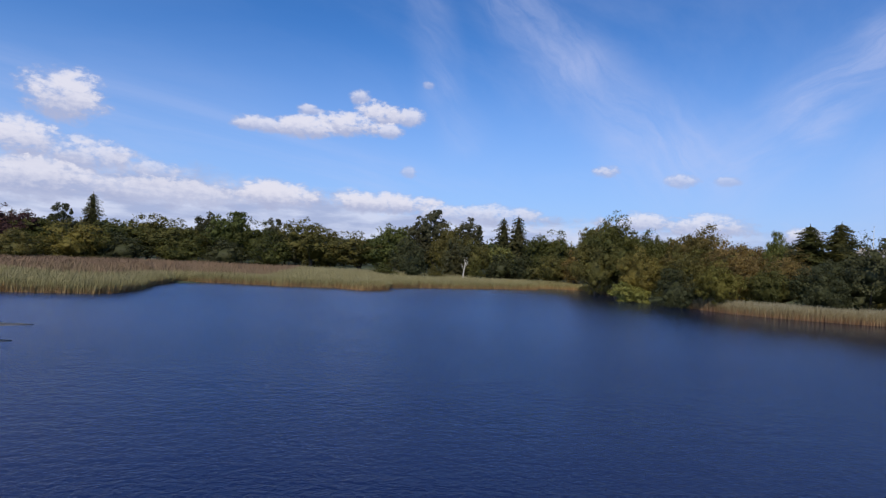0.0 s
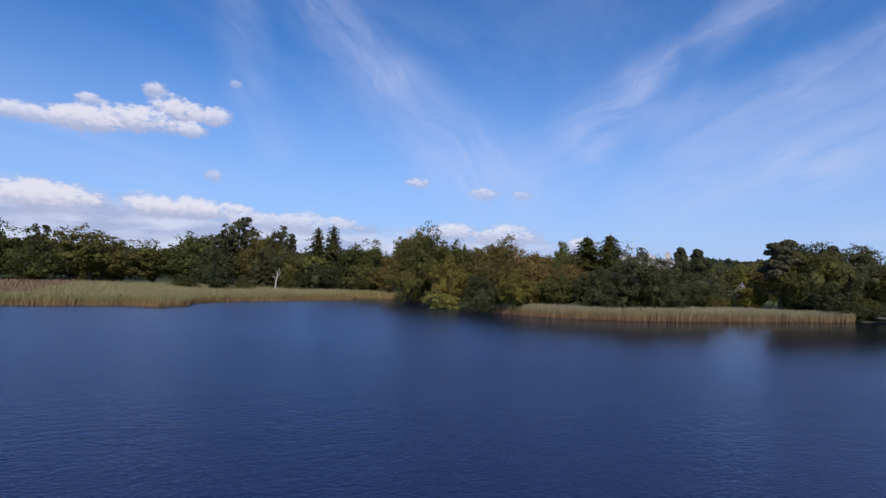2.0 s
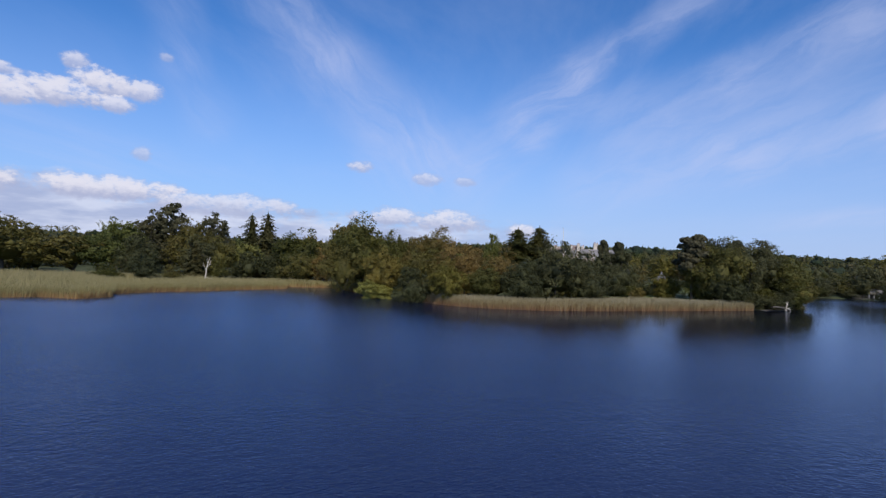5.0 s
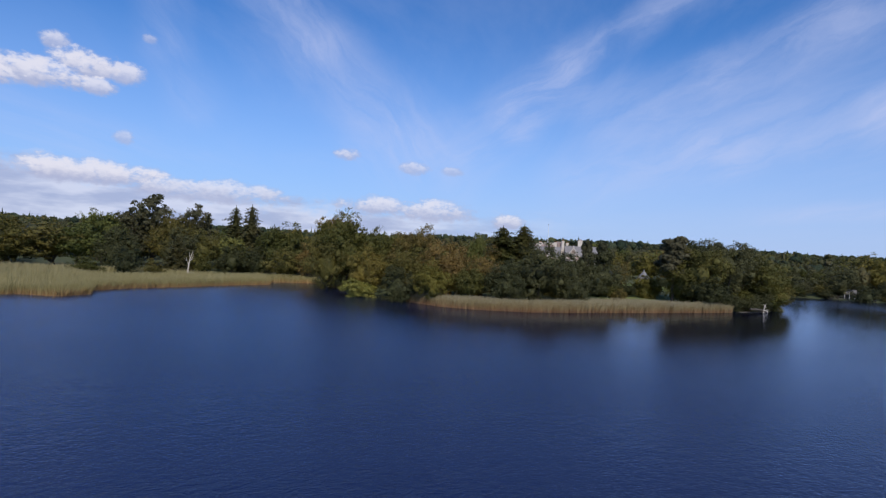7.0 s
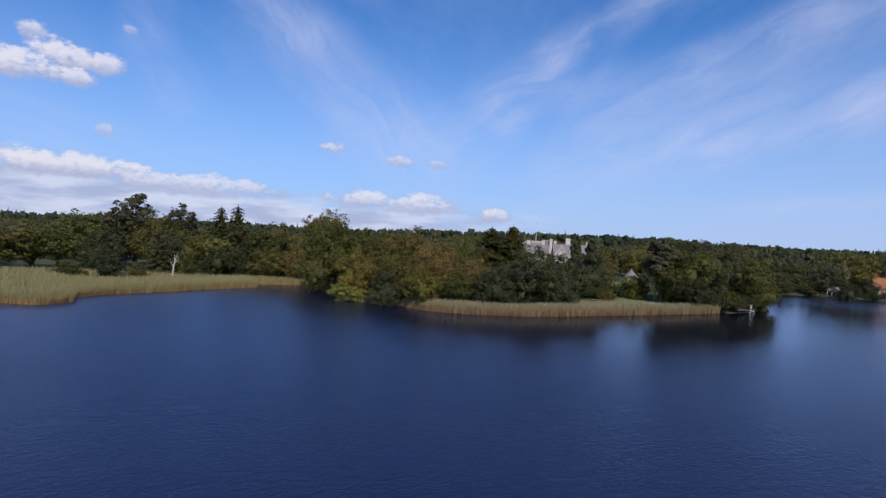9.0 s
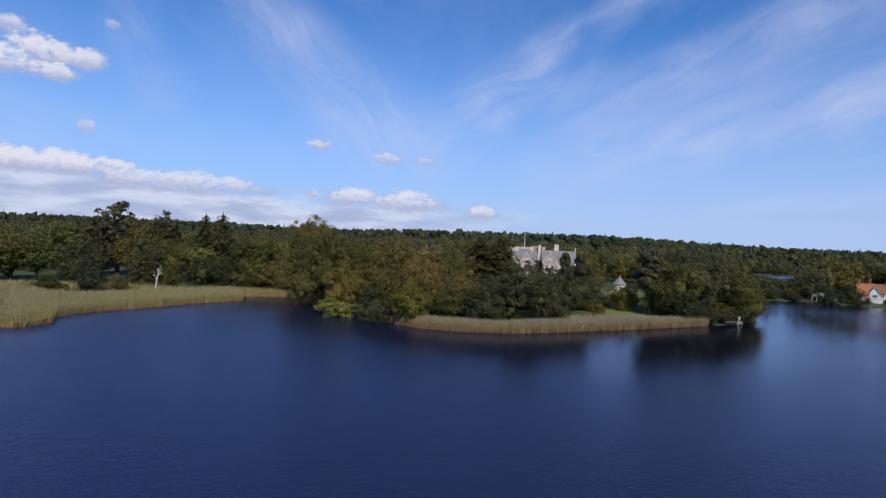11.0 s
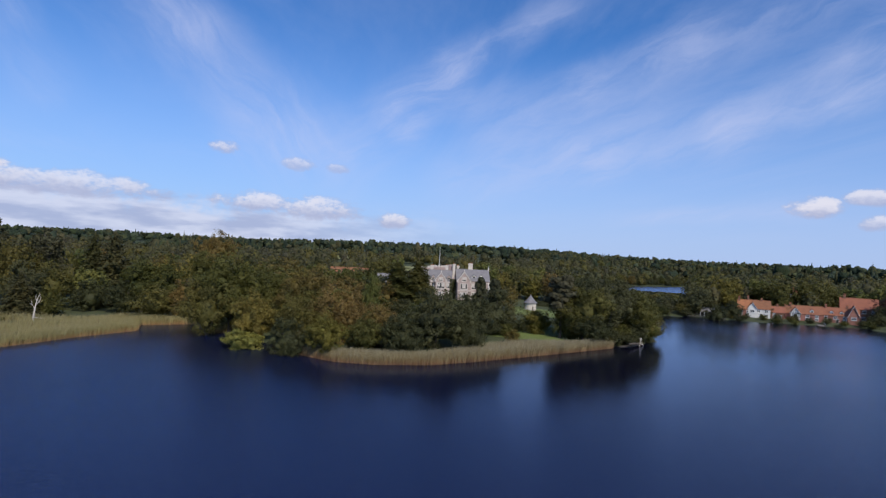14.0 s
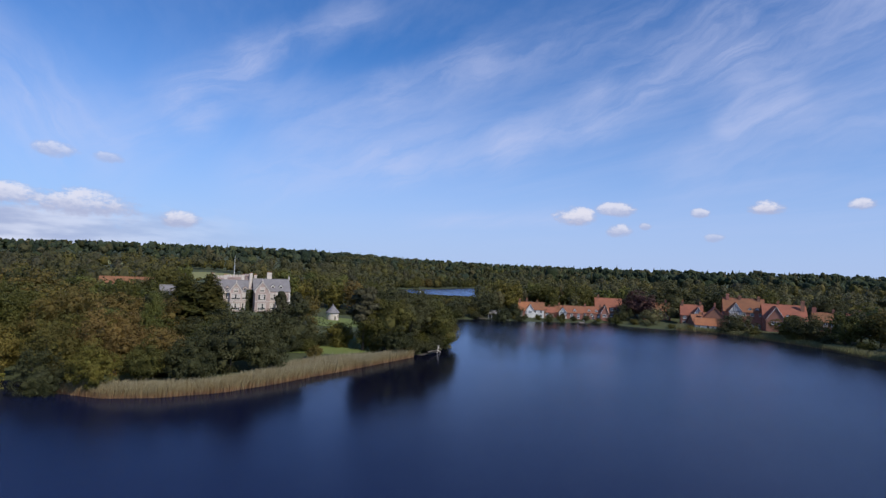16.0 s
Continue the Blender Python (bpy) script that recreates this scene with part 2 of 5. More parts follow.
BARK = material("bark", (0.11, 0.09, 0.07), (0.05, 0.04, 0.03), rough=0.9, scale=1.2, fine=9.0, bump=0.6, stretch=(1, 1, 0.3))
DEADWOOD = material("bleached_wood", (0.62, 0.56, 0.48), (0.34, 0.29, 0.24), rough=0.8, scale=1.0, fine=8.0, bump=0.5, stretch=(1, 1, 0.3))
STONE = material("buff_stone", (0.50, 0.375, 0.325), (0.36, 0.265, 0.228), rough=0.9, scale=0.5, fine=3.0, bump=0.4)
PALE_STONE = material("pale_stone", (0.68, 0.60, 0.52), (0.52, 0.45, 0.38), rough=0.9, scale=0.6, fine=4.0, bump=0.3)
SLATE = material("stone_slates", (0.25, 0.228, 0.222), (0.155, 0.142, 0.138), rough=0.75, scale=0.6, fine=6.0, bump=0.4)
REDTILE = material("clay_tiles", (0.335, 0.130, 0.062), (0.21, 0.084, 0.046), rough=0.85, scale=0.5, fine=5.0, bump=0.4, per_object=0.18)
ORANGETILE = material("orange_tiles", (0.44, 0.17, 0.065), (0.28, 0.105, 0.05), rough=0.85, scale=0.5, fine=5.0, bump=0.4)
BRICK = material("red_brick", (0.36, 0.165, 0.11), (0.235, 0.108, 0.076), rough=0.9, scale=0.7, fine=6.0, bump=0.3, per_object=0.15)
RENDERED = material("white_render", (0.78, 0.75, 0.70), (0.62, 0.59, 0.54), rough=0.85, scale=0.6, fine=5.0, bump=0.1)
TIMBER = material("black_timber", (0.035, 0.030, 0.028), (0.02, 0.018, 0.017), rough=0.7, fine=8.0, bump=0.3)
WHITEWOOD = material("white_paint", (0.80, 0.79, 0.76), (0.66, 0.65, 0.62), rough=0.5, fine=8.0)
GREYWOOD = material("weathered_planks", (0.26, 0.22, 0.18), (0.14, 0.12, 0.10), rough=0.9, fine=7.0, bump=0.4)
DARKPLANK = material("dark_boards", (0.06, 0.055, 0.05), (0.03, 0.028, 0.026), rough=0.8, fine=7.0, bump=0.3)
IRON = material("grey_metal", (0.35, 0.36, 0.37), (0.25, 0.26, 0.27), rough=0.4, metal=0.7)
GRAVEL = material("pale_gravel", (0.62, 0.53, 0.36), (0.46, 0.39, 0.27), rough=0.95, scale=0.8, fine=8.0, bump=0.4)
MUD = material("wet_mud", (0.10, 0.085, 0.07), (0.05, 0.043, 0.037), rough=0.5, scale=0.9, fine=6.0, bump=0.5)


def glass():
    mat = bpy.data.materials.new("window_glass")
    mat.use_nodes = True
    b = mat.node_tree.nodes["Principled BSDF"]
    b.inputs["Base Color"].default_value = (0.02, 0.025, 0.03, 1)
    b.inputs["Roughness"].default_value = 0.06
    return mat


GLASS = glass()
BLIND = material("drawn_blinds", (0.66, 0.60, 0.53), (0.50, 0.45, 0.40), rough=0.25, scale=0.7, fine=3.0)


def reed_material(name, stem, mid, top):
    """Dry stems, green blades and pale plumes, by the height on the plant."""
    mat = bpy.data.materials.new(name)
    mat.use_nodes = True
    nt = mat.node_tree
    N, L = nt.nodes.new, nt.links.new
    bsdf = nt.nodes["Principled BSDF"]
    tc = N("ShaderNodeTexCoord").outputs["Object"]
    sep = N("ShaderNodeSeparateXYZ")
    L(tc, sep.inputs[0])
    n = N("ShaderNodeTexNoise")
    L(tc, n.inputs["Vector"])
    n.inputs["Scale"].default_value, n.inputs["Detail"].default_value = 0.16, 4.0
    rnd = N("ShaderNodeNewGeometry").outputs["Random Per Island"]
    h = N("ShaderNodeMath")
    h.operation = "MULTIPLY_ADD"
    L(rnd, h.inputs[0])
    h.inputs[1].default_value = 0.9
    L(sep.outputs[2], h.inputs[2])
    h2 = N("ShaderNodeMath")
    h2.operation = "MULTIPLY_ADD"
    L(n.outputs[0], h2.inputs[0])
    h2.inputs[1].default_value = 1.4
    L(h.outputs[0], h2.inputs[2])
    ramp = N("ShaderNodeValToRGB")
    mr = N("ShaderNodeMapRange")
    L(h2.outputs[0], mr.inputs[0])
    mr.inputs[1].default_value, mr.inputs[2].default_value = 0.95, 3.3
    L(mr.outputs[0], ramp.inputs[0])
    e = ramp.color_ramp.elements
    e[0].position, e[0].color = 0.0, (*stem, 1)
    e[1].position, e[1].color = 1.0, (*top, 1)
    k = ramp.color_ramp.elements.new(0.30)
    k.color = (*[0.55 * a + 0.45 * b for a, b in zip(stem, mid)], 1)
    k = ramp.color_ramp.elements.new(0.60)
    k.color = (*mid, 1)
    hsv = N("ShaderNodeHueSaturation")
    v = N("ShaderNodeMapRange")
    L(rnd, v.inputs[0])
    v.inputs[3].default_value, v.inputs[4].default_value = 0.82, 1.18
    L(v.outputs[0], hsv.inputs["Value"])
    L(ramp.outputs[0], hsv.inputs["Color"])
    L(hsv.outputs[0], bsdf.inputs["Base Color"])
    bsdf.inputs["Roughness"].default_value = 0.75
    bsdf.inputs["Specular IOR Level"].default_value = 0.2
    return mat


REED = reed_material("reeds", (0.24, 0.125, 0.058), (0.235, 0.185, 0.092), (0.29, 0.25, 0.155))
REED_PALE = reed_material("reed_meadow", (0.36, 0.20, 0.085), (0.242, 0.212, 0.088), (0.285, 0.244, 0.122))
REED_BROWN = reed_material("brown_reeds", (0.40, 0.25, 0.10), (0.23, 0.175, 0.08), (0.24, 0.155, 0.095))
SEDGE = reed_material("green_sedge", (0.26, 0.17, 0.08), (0.17, 0.165, 0.062), (0.22, 0.20, 0.10))


def water_material():
    """Dark lake water: wind ripples that flatten where the mesh's lee is 1."""
    mat = bpy.data.materials.new("lake_water")
    mat.use_nodes = True
    nt = mat.node_tree
    N, L = nt.nodes.new, nt.links.new
    nt.nodes.remove(nt.nodes["Principled BSDF"])

    def ranged(src, a, b, c, d):
        n = N("ShaderNodeMapRange")
        n.interpolation_type = "SMOOTHSTEP"
        L(src, n.inputs[0])
        for i, v in enumerate((a, b, c, d)):
            n.inputs[i + 1].default_value = v
        return n.outputs[0]

    def times(a, b):
        n = N("ShaderNodeMath")
        n.operation = "MULTIPLY"
        L(a, n.inputs[0])
        if isinstance(b, float):
            n.inputs[1].default_value = b
        else:
            L(b, n.inputs[1])
        return n.outputs[0]

    deep, gloss = N("ShaderNodeBsdfDiffuse"), N("ShaderNodeBsdfGlossy")
    gloss.inputs["Color"].default_value = (0.77, 0.85, 1.0, 1)
    fres = N("ShaderNodeFresnel")
    fres.inputs["IOR"].default_value = 1.333
    tc = N("ShaderNodeTexCoord").outputs["Object"]
    lee = N("ShaderNodeAttribute")
    lee.attribute_name = "lee"
    lee = lee.outputs["Fac"]
    big = N("ShaderNodeTexNoise")
    L(tc, big.inputs["Vector"])
    big.inputs["Scale"].default_value, big.inputs["Detail"].default_value = 0.030, 4.0
    # cat's paws of breeze over the open water, calm in the lee of the point
    wind = times(ranged(big.outputs[0], 0.36, 0.66, 0.85, 1.15), ranged(lee, 0.0, 1.0, 1.0, 0.25))
    sx = N("ShaderNodeSeparateXYZ")
    L(tc, sx.inputs[0])
    # shorter, steeper chop on the open western water
    chop = ranged(sx.outputs[0], -10.0, 90.0, 1.7, 1.0)
    L(ranged(lee, 0.0, 1.0, 0.22, 0.07), gloss.inputs["Roughness"])
    wind = times(wind, chop)
    # diffuse colour lighter and bluer westward, standing in for sky reflected there
    body = N("ShaderNodeMix")
    body.data_type = "RGBA"
    L(ranged(sx.outputs[0], -20.0, 110.0, 0.0, 1.0), body.inputs[0])
    body.inputs[6].default_value, body.inputs[7].default_value = (0.011, 0.018, 0.058, 1), (0.003, 0.003, 0.012, 1)
    L(body.outputs[2], deep.inputs["Color"])
    last = None
    for turn, sx_, scale, strength, dist in ((24, 0.6, 0.40, 0.05, 0.8), (-12, 0.75, 2.1, 0.24, 0.22), (18, 0.8, 5.2, 0.46, 0.09), (-30, 0.9, 11.0, 0.20, 0.04)):
        mp = N("ShaderNodeMapping")
        L(tc, mp.inputs[0])
        mp.inputs["Rotation"].default_value = (0, 0, radians(turn))
        mp.inputs["Scale"].default_value = (sx_, 1.0, 1.0)
        n = N("ShaderNodeTexNoise")
        L(mp.outputs[0], n.inputs["Vector"])
        n.inputs["Scale"].default_value, n.inputs["Detail"].default_value = scale, 2.0
        n.inputs["Distortion"].default_value = 0.6
        bump = N("ShaderNodeBump")
        L(times(wind, strength), bump.inputs["Strength"])
        bump.inputs["Distance"].default_value = dist
        L(n.outputs[0], bump.inputs["Height"])
        if last:
            L(last, bump.inputs["Normal"])
        last = bump.outputs[0]
    for node in (gloss, fres):
        L(last, node.inputs["Normal"])
    flat, share = N("ShaderNodeFresnel"), N("ShaderNodeMix")
    flat.inputs["IOR"].default_value = 1.333
    share.inputs[0].default_value = 0.5
    L(fres.outputs[0], share.inputs[2])
    L(flat.outputs[0], share.inputs[3])
    both = N("ShaderNodeMixShader")
    L(share.outputs[0], both.inputs[0])
    L(deep.outputs[0], both.inputs[1])
    L(gloss.outputs[0], both.inputs[2])
    L(both.outputs[0], nt.nodes["Material Output"].inputs[0])
    return mat


WATER = water_material()


# ---------------------------------------------------------------- mesh helpers
rng = np.random.default_rng(7)


def mesh_of(name, verts, faces, mat, smooth=False, normals=None):
    me = bpy.data.meshes.new(name)
    verts = np.asarray(verts, np.float32)
    if isinstance(faces, np.ndarray) and faces.shape[1] == 3:
        me.vertices.add(len(verts))
        me.vertices.foreach_set("co", verts.ravel())
        me.loops.add(faces.size)
        me.loops.foreach_set("vertex_index", faces.astype(np.int32).ravel())
        me.polygons.add(len(faces))
        me.polygons.foreach_set("loop_start", np.arange(0, faces.size, 3, dtype=np.int32))
        me.update(calc_edges=True)
    else:
        me.from_pydata(verts.tolist(), [], [tuple(f) for f in faces])
    me.materials.append(mat)
    if smooth or normals is not None:
        me.polygons.foreach_set("use_smooth", [True] * len(me.polygons))
    me.update()
    if normals is not None:
        me.normals_split_custom_set_from_vertices(normals.tolist())
    return me


def part(name, geo, mat, parent=None, label="", smooth=False):
    """Links verts and faces as one mesh object under its thing."""
    ob = new(name, mesh_of(name, geo[0], geo[1], mat, smooth))
    ob.parent = parent
    if label:
        ob["label"] = label
    return ob


def thing(name, x, y, z, turn, label, category, group="", kind=""):
    ob = new(name)
    ob.matrix_world = pose(x, y, z, 0, 0, turn)
    return tagged(ob, label, category, group, kind)


def join(*geos):
    """Verts and faces, and the normals where all have them, as one."""
    V, F, k = [], [], 0
    even = all(isinstance(g[1], np.ndarray) for g in geos)
    for g in geos:
        V.append(np.asarray(g[0], float))
        F += [g[1] + k] if even else [tuple(int(i) + k for i in q) for q in g[1]]
        k += len(g[0])
    if even:
        F = np.concatenate(F)
    if all(len(g) > 2 for g in geos):
        return np.concatenate(V), F, np.concatenate([g[2] for g in geos])
    return np.concatenate(V), F


def box(x0, x1, y0, y1, z0, z1):
    v = [(x, y, z) for z in (z0, z1) for y in (y0, y1) for x in (x0, x1)]
    return np.array(v, float), [(0, 2, 3, 1), (4, 5, 7, 6), (0, 1, 5, 4), (2, 6, 7, 3), (0, 4, 6, 2), (1, 3, 7, 5)]


def prism(profile, y0, y1):
    """A profile in x and z drawn out along y."""
    n = len(profile)
    v = [(x, y, z) for y in (y0, y1) for x, z in profile]
    return np.array(v, float), [tuple(range(n)), tuple(range(2 * n - 1, n - 1, -1))] + [
        (i, i + n, (i + 1) % n + n, (i + 1) % n) for i in range(n)]


def swap_xy(geo):
    v = geo[0].copy()
    v[:, [0, 1]] = v[:, [1, 0]]
    return v, [tuple(reversed(f)) for f in geo[1]]


def tube(points, radii, sides=7):
    """A tapered limb along points."""
    P = [Vector(p) for p in points]
    V, F = [], []
    for i, p in enumerate(P):
        d = (P[min(i + 1, len(P) - 1)] - P[max(i - 1, 0)]).normalized()
        u = d.orthogonal().normalized()
        w = d.cross(u)
        for k in range(sides):
            a = 2 * math.pi * k / sides
            V.append(p + (u * math.cos(a) + w * math.sin(a)) * radii[i])
    for i in range(len(P) - 1):
        for k in range(sides):
            a, b = i * sides + k, i * sides + (k + 1) % sides
            F.append((a, b, b + sides, a + sides))
    F.append(tuple(range(len(V) - sides, len(V))))
    return np.array([tuple(v) for v in V]), F


def revolve(profile, sides=20):
    V, F = [], []
    for r, z in profile:
        V += [(r * math.cos(2 * math.pi * k / sides), r * math.sin(2 * math.pi * k / sides), z) for k in range(sides)]
    for i in range(len(profile) - 1):
        for k in range(sides):
            a, b = i * sides + k, i * sides + (k + 1) % sides
            F.append((a, b, b + sides, a + sides))
    F.append(tuple(range(sides))[::-1])
    F.append(tuple(range(len(V) - sides, len(V))))
    return np.array(V), F


def ico(sub=1):
    bm = bmesh.new()
    bmesh.ops.create_icosphere(bm, subdivisions=sub, radius=1.0)
    v = np.array([tuple(q.co) for q in bm.verts])
    f = np.array([tuple(q.index for q in p.verts) for p in bm.faces])
    bm.free()
    return v, f


ICO1, ICO2 = ico(1), ico(2)


# ---------------------------------------------------------------- ground and water
LAKE = np.array([(-67, 74), (-51, 77), (-41, 79), (-39, 81), (-39, 88), (-42, 101), (-42, 112), (-33, 114), (-22, 112),
                 (-11, 113), (-5, 109), (-1, 113), (-1, 120), (6, 126), (16, 130), (25, 135), (37, 139), (40, 148),
                 (52, 145), (52, 128), (53, 114), (57, 106), (55, 97), (57, 88), (62, 82), (70, 77.2), (78, 75.2), (92, 73.2),
                 (107, 71), (125, 68.8), (136, 68), (144, 67)], float)
LAKE_FAR = np.array([(147, 72), (156, 92), (190, 109), (218, 106), (240, 92), (240, 80), (250, 68), (273, 40), (264, 34),
                     (267, 12), (267, -7), (256, -21), (241, -37), (218, -49), (184, -75), (115, -126), (0, -172),
                     (-138, -126), (-161, 0), (-115, 57)], float)
LAKE = np.concatenate([LAKE, LAKE_FAR])
RIVER = np.array([(330, 210), (372, 150), (415, 142), (590, 212), (615, 240), (430, 262)], float)


def signed(P, poly):
    """Distance to a shore, negative in the water."""
    A, B = poly, np.roll(poly, -1, 0)
    d = np.full(len(P), 1e9)
    inside = np.zeros(len(P), bool)
    for a, b in zip(A, B):
        ab, ap = b - a, P - a
        t = np.clip((ap @ ab) / (ab @ ab), 0, 1)
        d = np.minimum(d, np.hypot(*(ap - t[:, None] * ab).T))
        cross = ((a[1] > P[:, 1]) != (b[1] > P[:, 1]))
        with np.errstate(divide="ignore", invalid="ignore"):
            xs = (b[0] - a[0]) * (P[:, 1] - a[1]) / (b[1] - a[1] + 1e-12) + a[0]
        inside ^= cross & (P[:, 0] < xs)
    return np.where(inside, -d, d)


def sstep(x, a, b):
    t = np.clip((x - a) / (b - a), 0, 1)
    return t * t * (3 - 2 * t)


def land(P):
    """Height of the ground at places in plan."""
    P = np.asarray(P, float).reshape(-1, 2)
    d1 = signed(P, LAKE)
    d = np.minimum(d1, signed(P, RIVER))
    R = np.hypot(P[:, 0], P[:, 1])
    A = np.degrees(np.arctan2(P[:, 0], P[:, 1]))
    shore = np.clip(d, -6, 1.5) * 0.28
    rise = 0.05 * np.clip(d - 1.5, 0, 45) * sstep(A, 18, 45) * (1 - 0.5 * sstep(A, 78, 95)) + 0.012 * np.clip(d - 1.5, 0, 60)
    crest = 17 + 7 * np.exp(-((A - 45) / 16) ** 2) - 3 * np.exp(-((A - 72) / 14) ** 2) + 4 * np.exp(-((A - 100) / 16) ** 2)
    hill = crest * sstep(R, 300, 950) * (d > 0) * sstep(d, 0, 80)
    wave = 1.6 * np.sin(P[:, 0] / 61.0 + 1.3) * np.sin(P[:, 1] / 83.0) * sstep(R, 250, 600) * sstep(d, 5, 60)
    return shore + rise + hill + wave


def ground_z(x, y):
    return float(land([(x, y)])[0])


def axis(centre, near, far, n):
    k = math.asinh(far / near)
    u = np.linspace(-1, 1, n)
    return centre + near * np.sinh(k * u)


gx, gy = axis(80, 130, 4000, 210), axis(90, 130, 4000, 210)
GX, GY = np.meshgrid(gx, gy)
GP = np.stack([GX.ravel(), GY.ravel()], -1)
GV = np.column_stack([GP, land(GP)])
n_ = len(gx)
q_ = (np.arange(n_ - 1)[:, None] * n_ + np.arange(n_ - 1)).reshape(-1, 1)
GF = np.concatenate([q_ + [0, 1, n_ + 1], q_ + [0, n_ + 1, n_]])
GRASS = material("grass_ground", (0.075, 0.085, 0.028), (0.045, 0.055, 0.020), rough=0.95, scale=0.05, fine=0.9, bump=0.5, bump_dist=0.2)
tagged(part("ground", (GV, GF), GRASS, smooth=True), "green grassy ground with wooded slopes beyond the lake", "ground", kind="structure")


def along(P, line):
    """Distance to an open line of shore."""
    d = np.full(len(P), 1e9)
    for a, b in zip(line[:-1], line[1:]):
        t = np.clip(((P - a) @ (b - a)) / ((b - a) @ (b - a)), 0, 1)
        d = np.minimum(d, np.hypot(*(P - a - t[:, None] * (b - a)).T))
    return d


def lake_surface():
    """The water's surface; lee is how far the shores shelter it from the breeze."""
    xs, ys = axis(70, 90, 830, 150), axis(60, 90, 760, 150)
    X, Y = np.meshgrid(xs, ys)
    P = np.stack([X.ravel(), Y.ravel()], -1)
    n = len(xs)
    q = (np.arange(n - 1)[:, None] * n + np.arange(n - 1)).reshape(-1, 1)
    ob = part("water", (np.column_stack([P, 0 * P[:, 0]]), np.concatenate([q + [0, 1, n + 1], q + [0, n + 1, n]])), WATER, smooth=True)
    point = np.exp(-(along(P, LAKE[17:33]) / 48) ** 3) / (1 + np.exp((40 - P[:, 0]) / 8))
    west = 0.2 * np.exp(-(along(P, LAKE[:18]) / 14) ** 2)
    east = 0.6 * np.exp(-(along(P, LAKE[32:48]) / 40) ** 2)
    lee = 1 - (1 - point) * (1 - west) * (1 - east)
    ob.data.attributes.new("lee", "FLOAT", "POINT").data.foreach_set("value", lee.astype(np.float32))
    tagged(ob, "dark blue rippled lake water under the sky", "water", kind="structure")


lake_surface()

# ---------------------------------------------------------------- trees


def unit(v):
    return v / (np.linalg.norm(v, axis=1)[:, None] + 1e-9)


def leaves(C, Nrm, size, stretch=1.0, r=rng, tilt=0.55, round_=0.35):
    """Small three-cornered leaf sprays at C, facing about Nrm, shaded partly as the clump that they sit on."""
    n = len(C)
    out = unit(Nrm)
    Nrm = unit(out + r.normal(0, tilt, (n, 3)))
    T = unit(np.cross(Nrm, r.normal(0, 1, (n, 3))))
    B = np.cross(Nrm, T)
    s = (size * r.uniform(0.6, 1.4, n))[:, None]
    k = r.uniform(0.55, 0.95, (n, 1))
    V = np.stack([C - T * s * stretch - B * s * k * 0.4, C + T * s * stretch - B * s * k * 0.5, C + B * s * k * 1.2 + T * s * r.uniform(-0.5, 0.5, (n, 1))], 1).reshape(-1, 3)
    shade = np.repeat(unit(out * round_ + Nrm * (1 - round_)), 3, 0)
    return V, np.arange(n)[:, None] * 3 + np.array([[0, 1, 2]]), shade


def on_sphere(n, r=rng):
    return unit(r.normal(0, 1, (n, 3)))


def blob(centre, radii, base=ICO1, rough=0.18, r=rng):
    v, f = base
    k = 1 + r.normal(0, rough, (len(v), 1))
    return v * k * np.asarray(radii) + np.asarray(centre), f, unit(v / np.asarray(radii))


